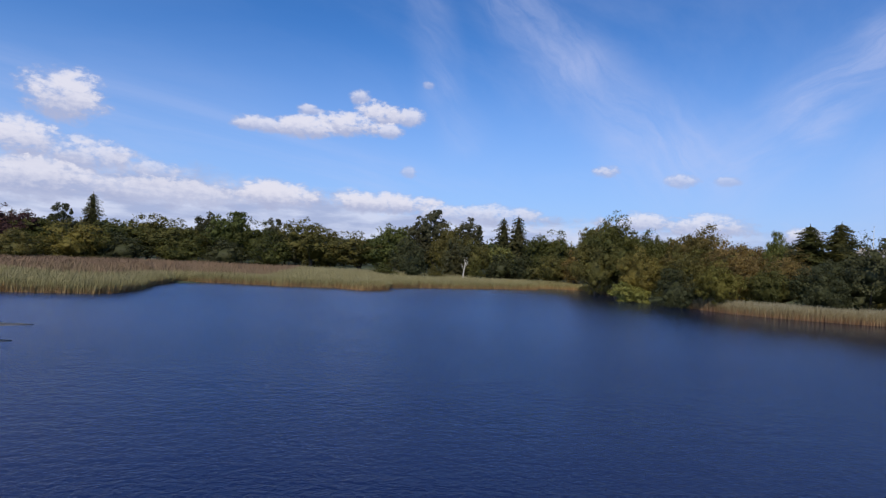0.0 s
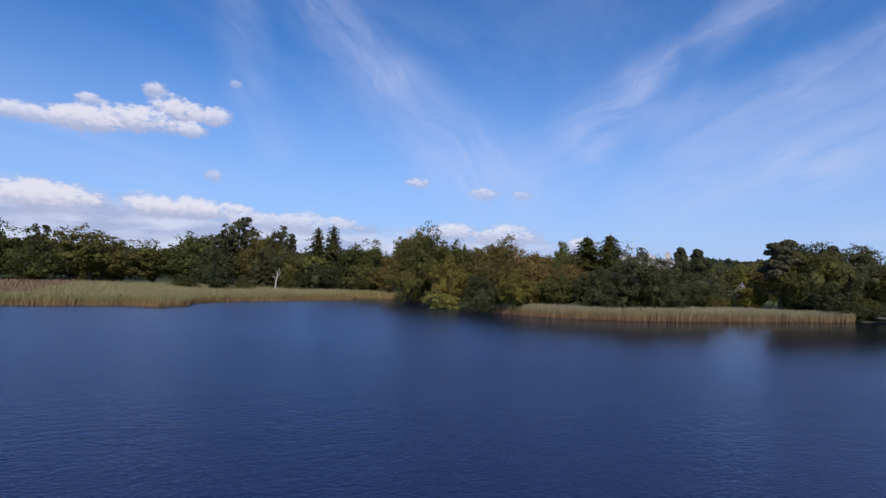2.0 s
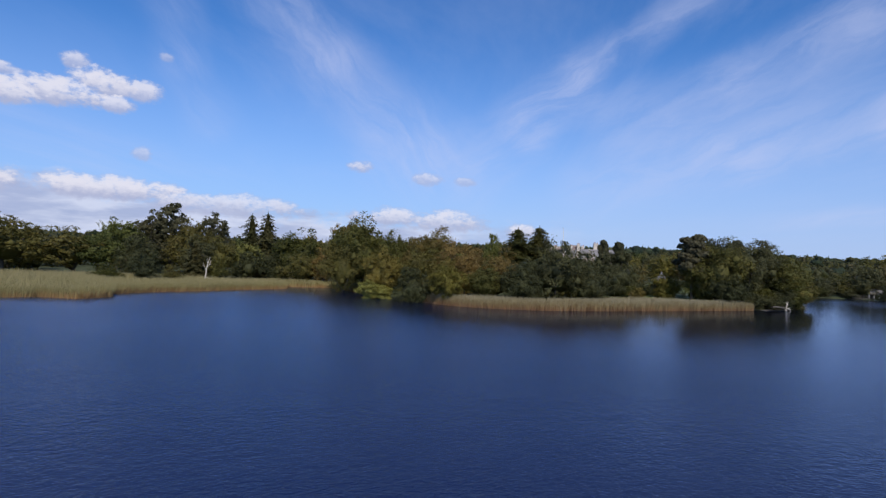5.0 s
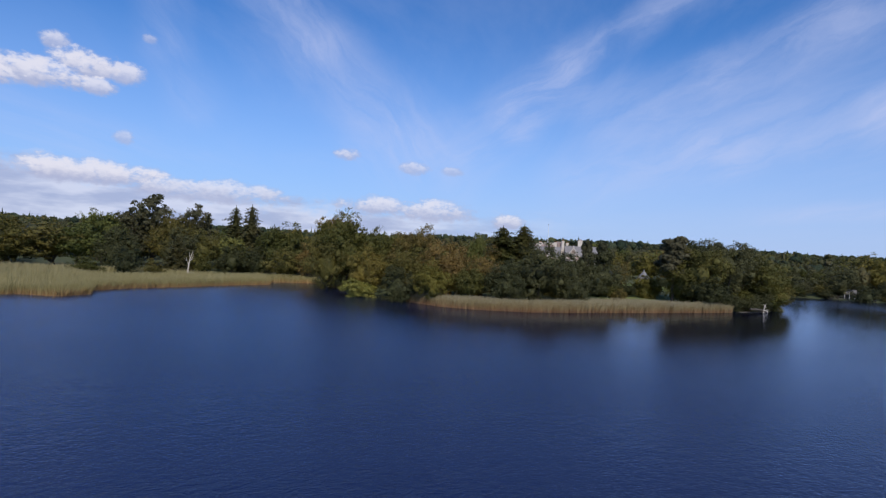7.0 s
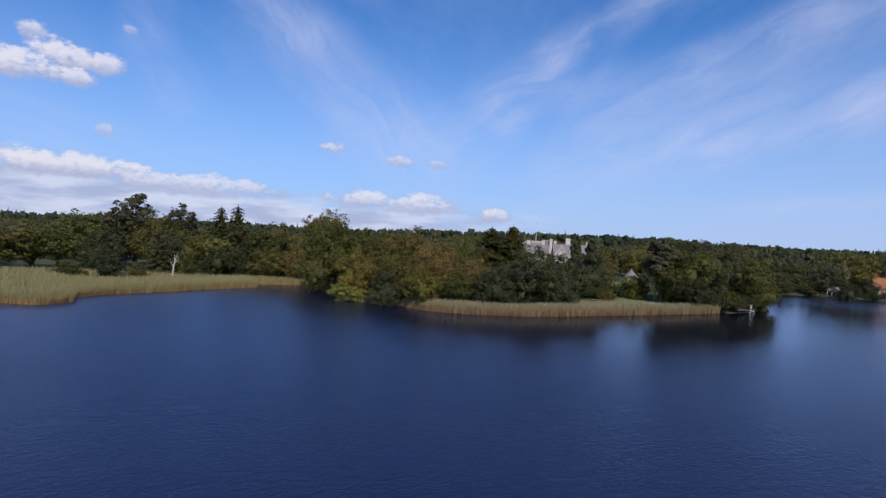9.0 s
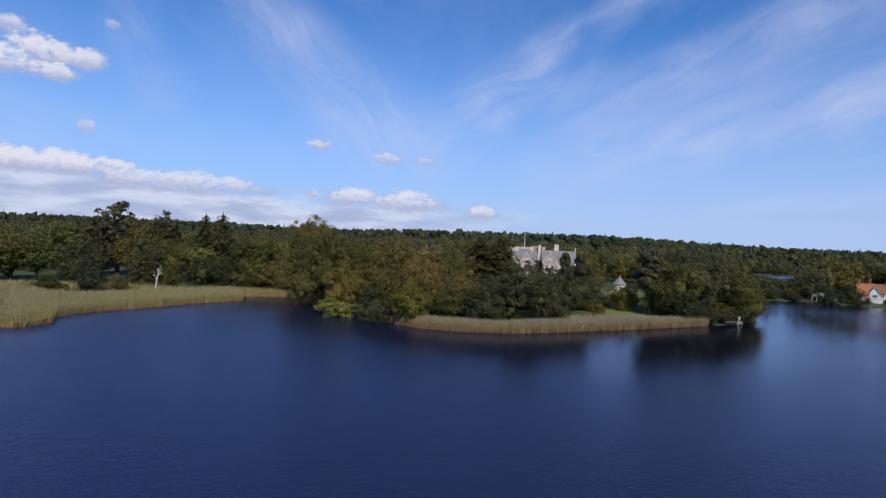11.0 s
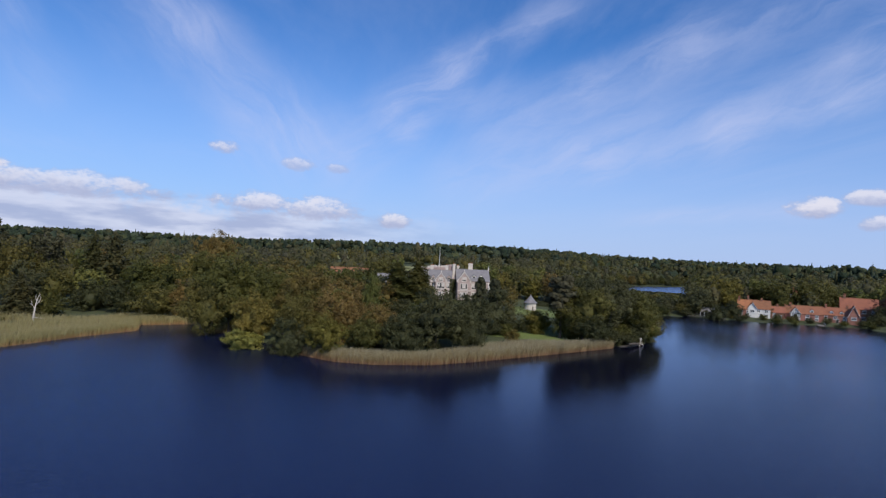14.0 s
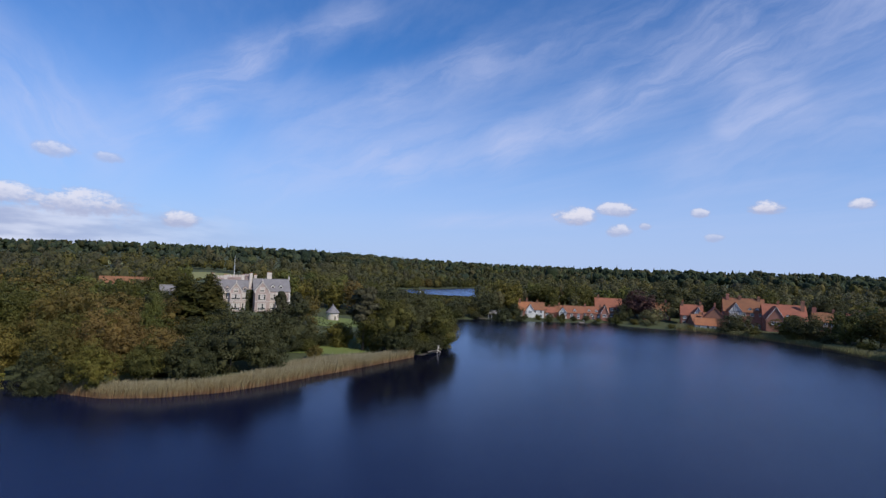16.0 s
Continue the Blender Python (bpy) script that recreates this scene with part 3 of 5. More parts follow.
def broadleaf(r, height=1.0, spread=0.5, lobes=16, count=3600, leaf_size=0.028, low=0.16, squash=0.8, open_=0.0, tufts=14):
    """A crown of lobes, each of many leafy tufts, on a forked trunk, one metre high, spread as half its width."""
    cz = (1 + low) / 2
    hz = (1 - low) / 2
    L_, k = [], 0
    while len(L_) < lobes and k < 900:
        k += 1
        p = on_sphere(1, r)[0] * r.uniform(0.35, 0.86) ** 0.6
        c = np.array([p[0] * spread * 0.80, p[1] * spread * 0.80, cz + p[2] * hz * 0.80])
        rad = r.uniform(0.26, 0.48) * min(spread, hz * 1.2) * (1.1 if c[2] < cz else 0.95)
        if all(np.linalg.norm((c - q) / (spread, spread, hz)) > 0.30 for q, _ in L_):
            L_.append((c, rad))
    geos, C, Nn = [], [], []
    per = count // (len(L_) * tufts)
    for c, rad in L_:
        if not open_:
            geos.append(blob(c, (rad * 0.28, rad * 0.28, rad * 0.28 * squash), ICO1, 0.2, r))
        for u in on_sphere(tufts, r):
            u = u + (0, 0, 0.18)
            tr = rad * r.uniform(0.26, 0.52)
            tc = c + u * (rad * r.uniform(0.50, 0.86)) * (1, 1, squash)
            v = unit(on_sphere(per, r) + u * 0.55)
            C.append(tc + v * tr * r.uniform(0.35, 1.25, (per, 1)) * (1, 1, 0.85))
            Nn.append(v + u * 0.5 + (0, 0, 0.25))
    if not open_:
        geos.append(blob((0, 0, cz - hz * 0.1), (spread * 0.42, spread * 0.42, hz * 0.48), ICO2, 0.14, r))
    C, Nn = np.concatenate(C), np.concatenate(Nn)
    keep = np.ones(len(C), bool)
    for c, rad in L_:
        keep &= np.linalg.norm((C - c) / (1, 1, squash), axis=1) > rad * 0.30
    geos.append(leaves(C[keep], Nn[keep], leaf_size * r.uniform(0.55, 1.15, int(keep.sum())), 1.0, r, 0.55))
    crown = join(*geos)
    limbs = [tube([(0, 0, -0.03), (0.006, 0, low), (0.01, 0.01, cz * 0.8), (0.0, 0.01, cz + hz * 0.3)], [0.032, 0.024, 0.016, 0.006])]
    for c, rad in L_[:9]:
        z0 = r.uniform(low * 0.8, cz * 0.8)
        mid = c * (0.55, 0.55, 0) + (0, 0, (z0 + c[2]) / 2 + 0.02)
        limbs.append(tube([(0.004, 0, z0), tuple(mid), tuple(c)], [0.014, 0.009, 0.004], 5))
    return crown, join(*limbs)


def spruce(r, spread=0.2, whorls=17, count=2600):
    C, Nn, limbs = [], [], [tube([(0, 0, -0.03), (0, 0, 0.5), (0, 0, 0.98)], [0.018, 0.012, 0.002], 6)]
    cv, cf = revolve([(spread * 0.55, 0.10), (spread * 0.36, 0.42), (spread * 0.16, 0.70), (0.004, 0.95)], 8)
    geos = [(cv, np.array([t for f in cf for t in [(f[0], f[k], f[k + 1]) for k in range(1, len(f) - 1)]]), unit(cv * (1, 1, 0) + (0, 0, 0.05)))]
    for w in range(whorls):
        z = 0.07 + 0.91 * w / whorls
        reach = spread * (1 - z) ** 0.5 * r.uniform(0.65, 1.2) + 0.005
        arms = 8
        for a in range(arms):
            ang = 2 * math.pi * (a + r.uniform(-0.3, 0.3)) / arms + w
            R_ = reach * r.uniform(0.6, 1.2)
            d = np.array([math.cos(ang), math.sin(ang), 0])
            n = max(4, int(count / whorls / arms * (reach / spread + 0.45)))
            t = r.uniform(0.15, 1.0, n)
            P = d * (R_ * t)[:, None] + np.array([0, 0, z]) + np.array([0, 0, -0.05]) * (t ** 1.4)[:, None]
            P += r.normal(0, 0.002 + 0.018 * reach / spread, (n, 3)) * (1.3, 1.3, 0.6)
            C.append(P)
            Nn.append(np.tile(d * 0.5 + (0, 0, 0.8), (n, 1)))
    C = np.concatenate(C)
    geos.append(leaves(C, np.concatenate(Nn), 0.005 + 0.019 * (1 - C[:, 2]) * 0.9, 1.45, r, 0.5, 0.5))
    return join(*geos), join(*limbs)


def pine(r, spread=0.24, clumps=15, count=2600, bare=0.46):
    limbs = [tube([(0, 0, -0.03), (0.01, 0.0, 0.4), (-0.01, 0.01, 0.75), (0.0, 0.0, 0.96)], [0.022, 0.018, 0.012, 0.003], 6)]
    geos, C, Nn = [], [], []
    for k in range(clumps):
        z = bare + (0.95 - bare) * (k + 0.5) / clumps
        ang = k * 2.4 + r.uniform(-0.4, 0.4)
        reach = spread * (1.08 - 0.75 * ((z - bare) / (1 - bare)) ** 1.6) * r.uniform(0.45, 0.95)
        c = np.array([math.cos(ang) * reach, math.sin(ang) * reach, z])
        rad = np.array([spread * r.uniform(0.30, 0.46)] * 2 + [0.035 * r.uniform(0.8, 1.3)])
        geos.append(blob(c, rad * 0.72, ICO1, 0.2, r))
        n = count // clumps
        u = on_sphere(n, r)
        C.append(c + u * rad * r.uniform(0.6, 1.25, (n, 1)))
        Nn.append(u + (0, 0, 0.6))
        limbs.append(tube([(0, 0, z - 0.05), tuple(c * (0.5, 0.5, 1) - (0, 0, 0.02)), tuple(c)], [0.009, 0.006, 0.003], 4))
    geos.append(leaves(np.concatenate(C), np.concatenate(Nn), 0.021, 1.4, r, 0.5, 0.5))
    return join(*geos), join(*limbs)


def fitted(shape, spread):
    """Scales crown and trunk so that the crown is one metre high and spread wide to each side."""
    (cv, cf, cn), (tv, tf) = shape
    kz = 1 / np.quantile(cv[:, 2], 0.997)
    kr = spread / np.quantile(np.hypot(cv[:, 0], cv[:, 1]), 0.99)
    return (cv * (kr, kr, kz), cf, cn), (tv * (kr, kr, kz), tf)


def tree_shapes(kind, r, fine):
    return fitted(raw_shapes(kind, r, fine), KIND_SPREAD.get(kind, 0.55))


def raw_shapes(kind, r, fine):
    k, s = ((0.30, 1.8), (0.80, 1.15), (1.75, 0.86))[fine]
    if kind == "spruce":
        return spruce(r, 0.2, 19 if fine else 13, int(6000 * k))
    if kind == "pine":
        return pine(r, 0.24, 17 if fine else 12, int(5600 * k))
    if kind == "gum":
        return broadleaf(r, 1, 0.28, 26, int(8000 * k), 0.015 * s, 0.06, 0.9, 1.0, 7)
    if kind == "willow":
        return broadleaf(r, 1, 0.6, 15, int(8400 * k), 0.018 * s, 0.0, 0.9, 0.0, 11)
    if kind == "bush":
        return broadleaf(r, 1, 0.6, 18, int(9000 * k), 0.0175 * s, -0.12, 1.0, 0.0, 13)
    if kind == "ash":
        return broadleaf(r, 1, 0.42, 18, int(8800 * k), 0.0165 * s, 0.1, 0.85)
    if kind == "maple":
        return broadleaf(r, 1, 0.6, 13, int(6000 * k), 0.028 * s, 0.04, 0.6)
    return broadleaf(r, 1, 0.5, 17, int(9400 * k), 0.0165 * s, 0.02, 0.95)


KIND_SPREAD = {"bush": 0.62, "spruce": 0.2, "pine": 0.3, "gum": 0.32, "willow": 0.66, "ash": 0.47, "maple": 0.66}
TREE_WORDS = {
    "oak": ("broad dark green oak", "tree"),
    "dark": ("round tree with very dark leaves", "tree"),
    "olive": ("broad tree turning olive and rust", "tree"),
    "lime": ("leafy yellow-green tree", "tree"),
    "maple": ("low tree with bright yellow-green leaves", "tree"),
    "willow": ("bushy grey-green willow", "tree"),
    "ash": ("tall mid-green broadleaf tree", "tree"),
    "gum": ("tall open grey-brown tree", "tree"),
    "spruce": ("dark green pointed spruce", "conifer"),
    "fir": ("broad yellow-green pointed fir", "conifer"),
    "pine": ("dark pine with layered flat clumps", "conifer"),
    "copper": ("dark reddish copper beech", "tree"),
}
TREE_NAMES = {"spruce": "spruce_tree", "fir": "fir_tree", "pine": "pine_tree", "maple": "maple_tree", "willow": "willow_tree", "copper": "beech_tree", "oak": "oak_tree"}
PROTO = {}


def plant(kind, x, y, h, rad, fine=1, where="", group=""):
    """One tree of a kind, h high and rad wide to each side, on the ground at x, y."""
    shape = "spruce" if kind == "fir" else kind if kind in ("spruce", "pine", "gum", "willow", "ash", "maple") else "oak"
    if shape == "oak" and h < 13 and rad > 0.5 * h:
        shape = "bush"
    variant = int(rng.integers(0, 3))
    key = (shape, variant, fine)
    if key not in PROTO:
        PROTO[key] = tree_shapes(shape, np.random.default_rng(100 + 7 * len(PROTO)), fine)
    mkey = ("mesh", kind, shape, variant, fine)
    if mkey not in PROTO:
        crown, wood = PROTO[key]
        PROTO[mkey] = (mesh_of("crown", crown[0], crown[1], LEAF[kind], True, crown[2]), mesh_of("trunk", *wood, BARK, True))
    words, cat = TREE_WORDS[kind]
    ob = new(TREE_NAMES.get(kind, "tree"))
    s = rad / KIND_SPREAD.get(shape, 0.55)
    ob.matrix_world = pose(x, y, ground_z(x, y) - 0.1, 0, 0, float(rng.uniform(0, 360))) @ Matrix.Diagonal((s, s, h, 1))
    tagged(ob, words + (" " + where if where else ""), cat, group)
    for nm, me in zip(("crown", "trunk"), PROTO[mkey]):
        c = new(nm, me)
        c.parent = ob
    return ob


TREES_BACK_LEFT = [
    (-112, 172, 15.4, 8.5, "copper"), (-106, 186, 17.9, 4.6, "gum"), (-99, 190, 21.5, 6.0, "spruce"), (-105, 173, 12.6, 11.5, "oak"),
    (-91, 166, 11.5, 9.8, "lime"), (-88, 185, 13.4, 11.6, "oak"), (-83, 195, 16.2, 9.8, "oak"), (-71, 190, 14.6, 11.5, "oak"),
    (-65, 202, 18.3, 6.4, "gum"), (-56, 197, 18.8, 9.0, "ash"), (-46, 193, 15.7, 9.2, "oak"), (-43, 205, 17.5, 4.8, "gum"),
    (-27, 184, 16.5, 11.6, "oak"), (-11, 188, 13.4, 11.7, "oak"), (1, 198, 17.2, 7.2, "ash"), (-99, 156, 8.6, 8.6, "oak"),
]
TREES_BACK_MID = [
    (15.5, 206, 24.0, 8.6, "gum"), (9, 201, 19.0, 6.4, "gum"), (20, 191, 18.4, 8.0, "olive"), (30, 208, 21.8, 6.6, "gum"), (39.2, 193, 21.0, 7.4, "spruce"),
    (42.9, 186, 21.4, 7.6, "spruce"), (35, 174, 9.0, 5.6, "dark"), (41, 168, 9.0, 5.4, "dark"), (46, 168, 15.0, 6.4, "oak"), (50, 166, 16.7, 7.2, "oak"), (51, 149, 10.7, 4.9, "olive"),
    (27, 180, 13.0, 6.0, "oak"), (5, 178, 12.5, 6.6, "dark"), (-5, 183, 12.6, 6.8, "ash"), (19, 167, 10.6, 5.0, "spruce"),
    (46, 153, 9.0, 7.5, "oak"), (-38, 176, 9.5, 8.0, "oak"), (-52, 178, 9.0, 8.0, "dark"), (-66, 178, 9.5, 8.5, "oak"), (-80, 172, 9.0, 8.0, "dark"),
    (24.5, 168, 6.5, 5.0, "oak"), (21, 178, 13.0, 6.0, "dark"), (6, 157, 7.2, 4.4, "dark"), (12.5, 154, 4.8, 3.2, "olive"), (-2, 160, 4.5, 4.5, "oak"),
]
TREES_POINT = [
    (54, 128, 19.2, 9.1, "oak"), (90, 229, 25.0, 10.0, "olive"), (66, 170, 17.5, 7.5, "oak"), (48, 126, 13.6, 6.3, "oak"), (52, 112, 12.1, 5.5, "lime"), (48, 108, 5.6, 4.6, "maple"),
    (53, 98, 7.9, 4.6, "dark"), (57, 91, 9.0, 4.0, "lime"), (67, 117, 16.2, 7.0, "olive"), (66, 99, 12.3, 6.8, "olive"),
    (76, 103, 14.2, 2.4, "ash"), (95, 117, 15.6, 6.8, "fir"), (101, 115, 16.0, 6.6, "fir"), (70, 84.5, 8.6, 5.6, "dark"),
    (80, 85, 12.8, 7.9, "dark"), (95, 89, 10.8, 6.6, "dark"), (85, 81, 8.8, 5.4, "dark"), (109, 94, 11.2, 8.2, "dark"), (64, 88, 8.2, 4.0, "oak"),
    (65, 131, 15.5, 6.1, "oak"), (106.5, 96.5, 13.6, 2.2, "pine"), (110.5, 95, 13.4, 2.2, "pine"),
]
TREES_TIP = [
    (119.5, 80.5, 16.2, 4.6, "pine"), (126, 81, 15.4, 6.4, "dark"), (123, 76, 14.3, 8.1, "oak"), (130, 81, 15.8, 8.2, "dark"), (133, 75, 15.8, 8.6, "dark"),
    (142, 72, 14.4, 7.4, "oak"), (121.5, 79.5, 8.6, 4.6, "oak"), (122, 73, 8.2, 6.0, "dark"), (118.5, 87, 6.2, 4.3, "lime"), (107, 88.3, 3.2, 2.7, "oak"), (112, 91, 3.8, 3.4, "dark"), (115, 90.2, 3.0, 2.5, "dark"), (104, 90, 4.0, 3.2, "dark"), (134, 71.6, 4.4, 3.6, "oak"), (146, 71, 5.2, 4.0, "dark"), (137.5, 69.0, 3.6, 3.2, "dark"), (128, 70.0, 3.4, 3.0, "dark"), (133, 68.9, 3.4, 3.0, "dark"), (142.5, 68.6, 4.4, 3.4, "oak"), (125, 91, 4.0, 3.4, "dark"), (129, 95, 4.5, 4.0, "oak"), (121.5, 92, 3.4, 3.0, "dark"), (131, 70.8, 3.4, 2.6, "dark"),
    (101, 81, 3.6, 2.4, "olive"), (133, 78, 15.5, 3.2, "pine"), (139, 70, 4.8, 3.6, "dark"), (144, 69.5, 6.4, 3.8, "ash"), (146.6, 70.2, 8.6, 5.2, "oak"), (129, 71.5, 3.6, 3.0, "dark"), (126, 71, 2.4, 2.2, "olive"),
]
TREES_HOUSE = [
    (114, 136, 11.8, 4.6, "fir"), (122, 135, 11.2, 4.4, "fir"), (111, 103, 8.4, 5.4, "oak"),
    (123, 157, 10.0, 6.0, "olive"), (150, 128, 7.0, 5.0, "oak"), (158, 134, 8.0, 5.0, "dark"), (169, 138, 8.0, 5.0, "olive"), (81, 142, 12.7, 10.5, "lime"), (81, 155, 13.4, 10.7, "oak"), (115, 161, 11.0, 8.5, "oak"), (149, 192, 15.6, 9.2, "oak"),
    (95, 180, 15.2, 11.5, "olive"), (87, 131, 11.9, 9.6, "olive"), (108, 186, 12.4, 8.8, "oak"),
]
SHORE_BUSHES = [
    (212, 108.5, 4.2, 4.2, "dark"), (226, 102.5, 4.2, 4.0, "oak"), (236, 95.5, 3.6, 3.6, "dark"), (203, 109.5, 4.2, 4.0, "dark"), (196, 110.5, 4.0, 4.0, "oak"), (174, 99.5, 4.0, 4.0, "dark"),
    (188, 113, 6.5, 5.0, "dark"), (220, 111, 7.0, 6.0, "oak"), (231, 103, 6.0, 5.0, "dark"), (238, 98, 5.0, 4.0, "oak"), (180, 108, 5.5, 4.5, "oak"), (170, 102, 5.0, 4.0, "dark"),
    (248.5, 80.5, 7.2, 4.8, "dark"), (246, 81, 2.6, 2.4, "oak"), (250, 77, 2.6, 2.2, "dark"), (253, 71, 2.6, 2.0, "oak"), (256, 66.5, 3.2, 2.2, "dark"), (259, 62.5, 2.7, 2.0, "oak"), (263.5, 62, 3.2, 2.0, "spruce"), (264, 57, 2.7, 2.0, "dark"), (268, 52, 3.0, 2.3, "dark"), (271.5, 46.5, 2.0, 2.2, "oak"), (275, 41.5, 2.6, 2.4, "dark"), (279, 39, 4.0, 3.2, "dark"), (262.5, 72, 5.5, 2.6, "dark"), (271, 68, 7.5, 4.2, "oak"), (242, 77, 3.0, 2.6, "dark"), (236, 83, 7.6, 5.2, "dark"), (252, 66, 3.0, 2.4, "oak"), (254, 60, 2.6, 2.0, "ash"), (262, 47, 2.6, 2.2, "dark"), (271, 38, 3.4, 3.0, "oak"),
    (270, 30, 2.8, 2.8, "oak"), (269, 24, 2.2, 2.4, "willow"), (269, 14, 2.2, 2.2, "oak"), (269, 6, 2.4, 2.2, "lime"), (268, -8, 4.0, 3.8, "dark"), (262, -18, 4.6, 4.0, "oak"),
    (252, -30, 4.0, 3.6, "oak"), (246, -40, 4.4, 4.0, "dark"), (234, -50, 4.0, 4.0, "oak"),
]
TREES_VILLAGE = [
    (199, 112, 12.7, 9.2, "oak"), (210, 108, 10.2, 8.1, "oak"), (244, 95, 12.1, 8.0, "dark"), (263, 89, 16.6, 8.6, "lime"),
    (229, 104, 7.5, 5.0, "dark"), (280, 73, 16.9, 10.9, "oak"), (288, 63, 17.4, 9.1, "oak"), (287, 30, 14.9, 9.9, "copper"),
    (275, 23, 8.4, 6.8, "willow"), (284, 82, 15.0, 7.0, "ash"), (308, 16, 18.3, 12.9, "dark"), (272, -12, 8.6, 8.0, "dark"), (254, -36, 11.0, 9.3, "dark"),
    (240, -58, 15.4, 9.7, "olive"), (262, -54, 13.3, 10.2, "dark"), (302, 58, 13.5, 7.5, "oak"), (304, 34, 14.0, 7.0, "dark"), (314, -6, 17.5, 9.0, "dark"), (318, -28, 17.0, 9.5, "oak"), (312, -52, 16.5, 9.0, "dark"), (304, -66, 14.0, 8.0, "oak"), (281, 36, 8.5, 5.2, "dark"), (262, -30, 9.8, 8.7, "oak"),
]
for rows_, where_, group_ in ((TREES_BACK_LEFT, "behind the reed bed", "trees behind the reeds"), (TREES_BACK_MID, "at the edge of the wood", "trees behind the reeds"),
                              (TREES_POINT, "on the wooded point", "trees on the point"), (TREES_TIP, "at the tip of the point", "trees on the point"),
                              (TREES_HOUSE, "in the park round the mansion", "park trees"), (TREES_VILLAGE, "by the village houses", "village trees"), (SHORE_BUSHES, "low on the shore", "shore shrubs")):
    for x, y, h, rad, kind in rows_:
        plant(kind, x, y, h, rad, 2 if group_ == "trees on the point" else 1, where_, group_)

FILL = [(62, 108), (70, 92), (73, 110), (84, 95), (78, 122), (90, 106), (72, 128), (62, 122), (92, 92), (86, 116), (60, 138), (70, 140), (104, 104), (98, 130), (58, 102)]
FILL_KINDS = ["oak", "olive", "lime", "oak", "ash", "dark", "olive", "oak"]
fill_rows = []
for i_, (x, y) in enumerate(FILL):
    h_ = min(float(rng.uniform(9.0, 12.0)), 20.5 - 0.095 * math.hypot(x, y) if 40 < math.degrees(math.atan2(x, y)) < 52 else 99)
    fill_rows.append((x, y, h_, float(rng.uniform(5.0, 6.8)), FILL_KINDS[i_ % 8]))
    plant(fill_rows[-1][4], x, y, h_, fill_rows[-1][3], 2, "on the wooded point", "trees on the point")
# park and wood between the point and the hills
CLEAR = [(162, 150, 24), (161, 121, 13), (167, 126, 12), (172, 118, 14), (150, 122, 12), (238, 70, 14), (258, 52, 18), (275, 0, 20), (290, -25, 24), (300, -50, 16),
         (250, 290, 26), (219, 251, 16), (352, 519, 34), (171, 247, 15), (304, 348, 20), (326, 386, 20), (290, 45, 14), (315, 30, 12), (105, 80, 8), (150, 140, 14), (140, 125, 10), (318, 368, 26), (296, 342, 20)]
GROVE = ["oak"] * 7 + ["dark"] * 3 + ["olive"] * 2 + ["lime"] * 2 + ["ash"] * 3 + ["spruce"] * 1 + ["pine"] * 1


def free(x, y, pad=0.0):
    return all(math.hypot(x - a, y - b) > c + pad for a, b, c in CLEAR)


taken = [(x, y, rad) for rows_ in (TREES_BACK_LEFT, TREES_BACK_MID, TREES_POINT, TREES_TIP, TREES_HOUSE, TREES_VILLAGE, fill_rows) for x, y, h, rad, k in rows_]
cand_az, cand_d = rng.uniform(-38, 110, 6000), rng.uniform(125, 330, 6000)
cand = np.stack([cand_d * np.sin(np.radians(cand_az)), cand_d * np.cos(np.radians(cand_az))], -1)
cand_sd = np.minimum(signed(cand, LAKE), signed(cand, RIVER))
RIVER_VIEW = (58.5, 68.5)


def tallest(deg, dist, h):
    """Trees stay low between the lake and the river reach, before the mansion, the meadow and the long roof."""
    if RIVER_VIEW[0] < deg < RIVER_VIEW[1] and 150 < dist < 410:
        return min(h, 20.6 - 0.0545 * dist)
    if 39.6 < deg < 43.8 and 170 < dist < 520:
        h = min(h, 19.6 - 0.0415 * dist)
    if 31.8 < deg < 37.4 and 120 < dist < 300:
        h = min(h, 21.0 - 0.042 * dist)
    if 41.5 < deg < 52 and dist < 215:
        return min(h, 21.5 - 0.095 * dist)
    return h


made_ = 0
for (x, y), deg_, dist_, sd in zip(cand, cand_az, cand_d, cand_sd):
    rad = float(rng.uniform(4.5, 8.0))
    if made_ >= 210 or sd < 8 or not free(x, y, rad * 0.6) or (x < 48 and y < 178) or (50.5 < deg_ < 56.5 and dist_ < 205):
        continue
    if any(math.hypot(x - a, y - b) < (rad + c) * 0.62 for a, b, c in taken):
        continue
    kind = GROVE[int(rng.integers(0, len(GROVE)))]
    near_house = math.hypot(x - 120, y - 115) < 62
    h = tallest(deg_, dist_, float(rng.uniform(8, 11)) if near_house else float(rng.uniform(10, 15.5)))
    if h < 3.5:
        continue
    taken.append((x, y, rad))
    plant(kind, x, y, h, min(rad, h * 0.75) * (0.6 if kind in ("spruce", "pine") else 1), 0, "in the woods", "woodland trees")
    made_ += 1


for x0_, y0_, x1_, y1_ in ((330, 210, 430, 262), (430, 262, 615, 240)):
    ln_ = math.hypot(x1_ - x0_, y1_ - y0_)
    for k_ in range(int(ln_ / 9)):
        for off_ in (6.0, 15.0):
            t_ = (k_ + float(rng.uniform(0.1, 0.9))) * 9 / ln_
            x = x0_ + (x1_ - x0_) * t_ - (y1_ - y0_) / ln_ * (off_ + float(rng.uniform(-2, 2)))
            y = y0_ + (y1_ - y0_) * t_ + (x1_ - x0_) / ln_ * (off_ + float(rng.uniform(-2, 2)))
            rad = float(rng.uniform(4.5, 6.5))
            taken.append((x, y, rad))
            plant(GROVE[int(rng.integers(0, 12))], x, y, float(rng.uniform(7, 11.5)), rad, 0, "on the river bank", "woodland trees")


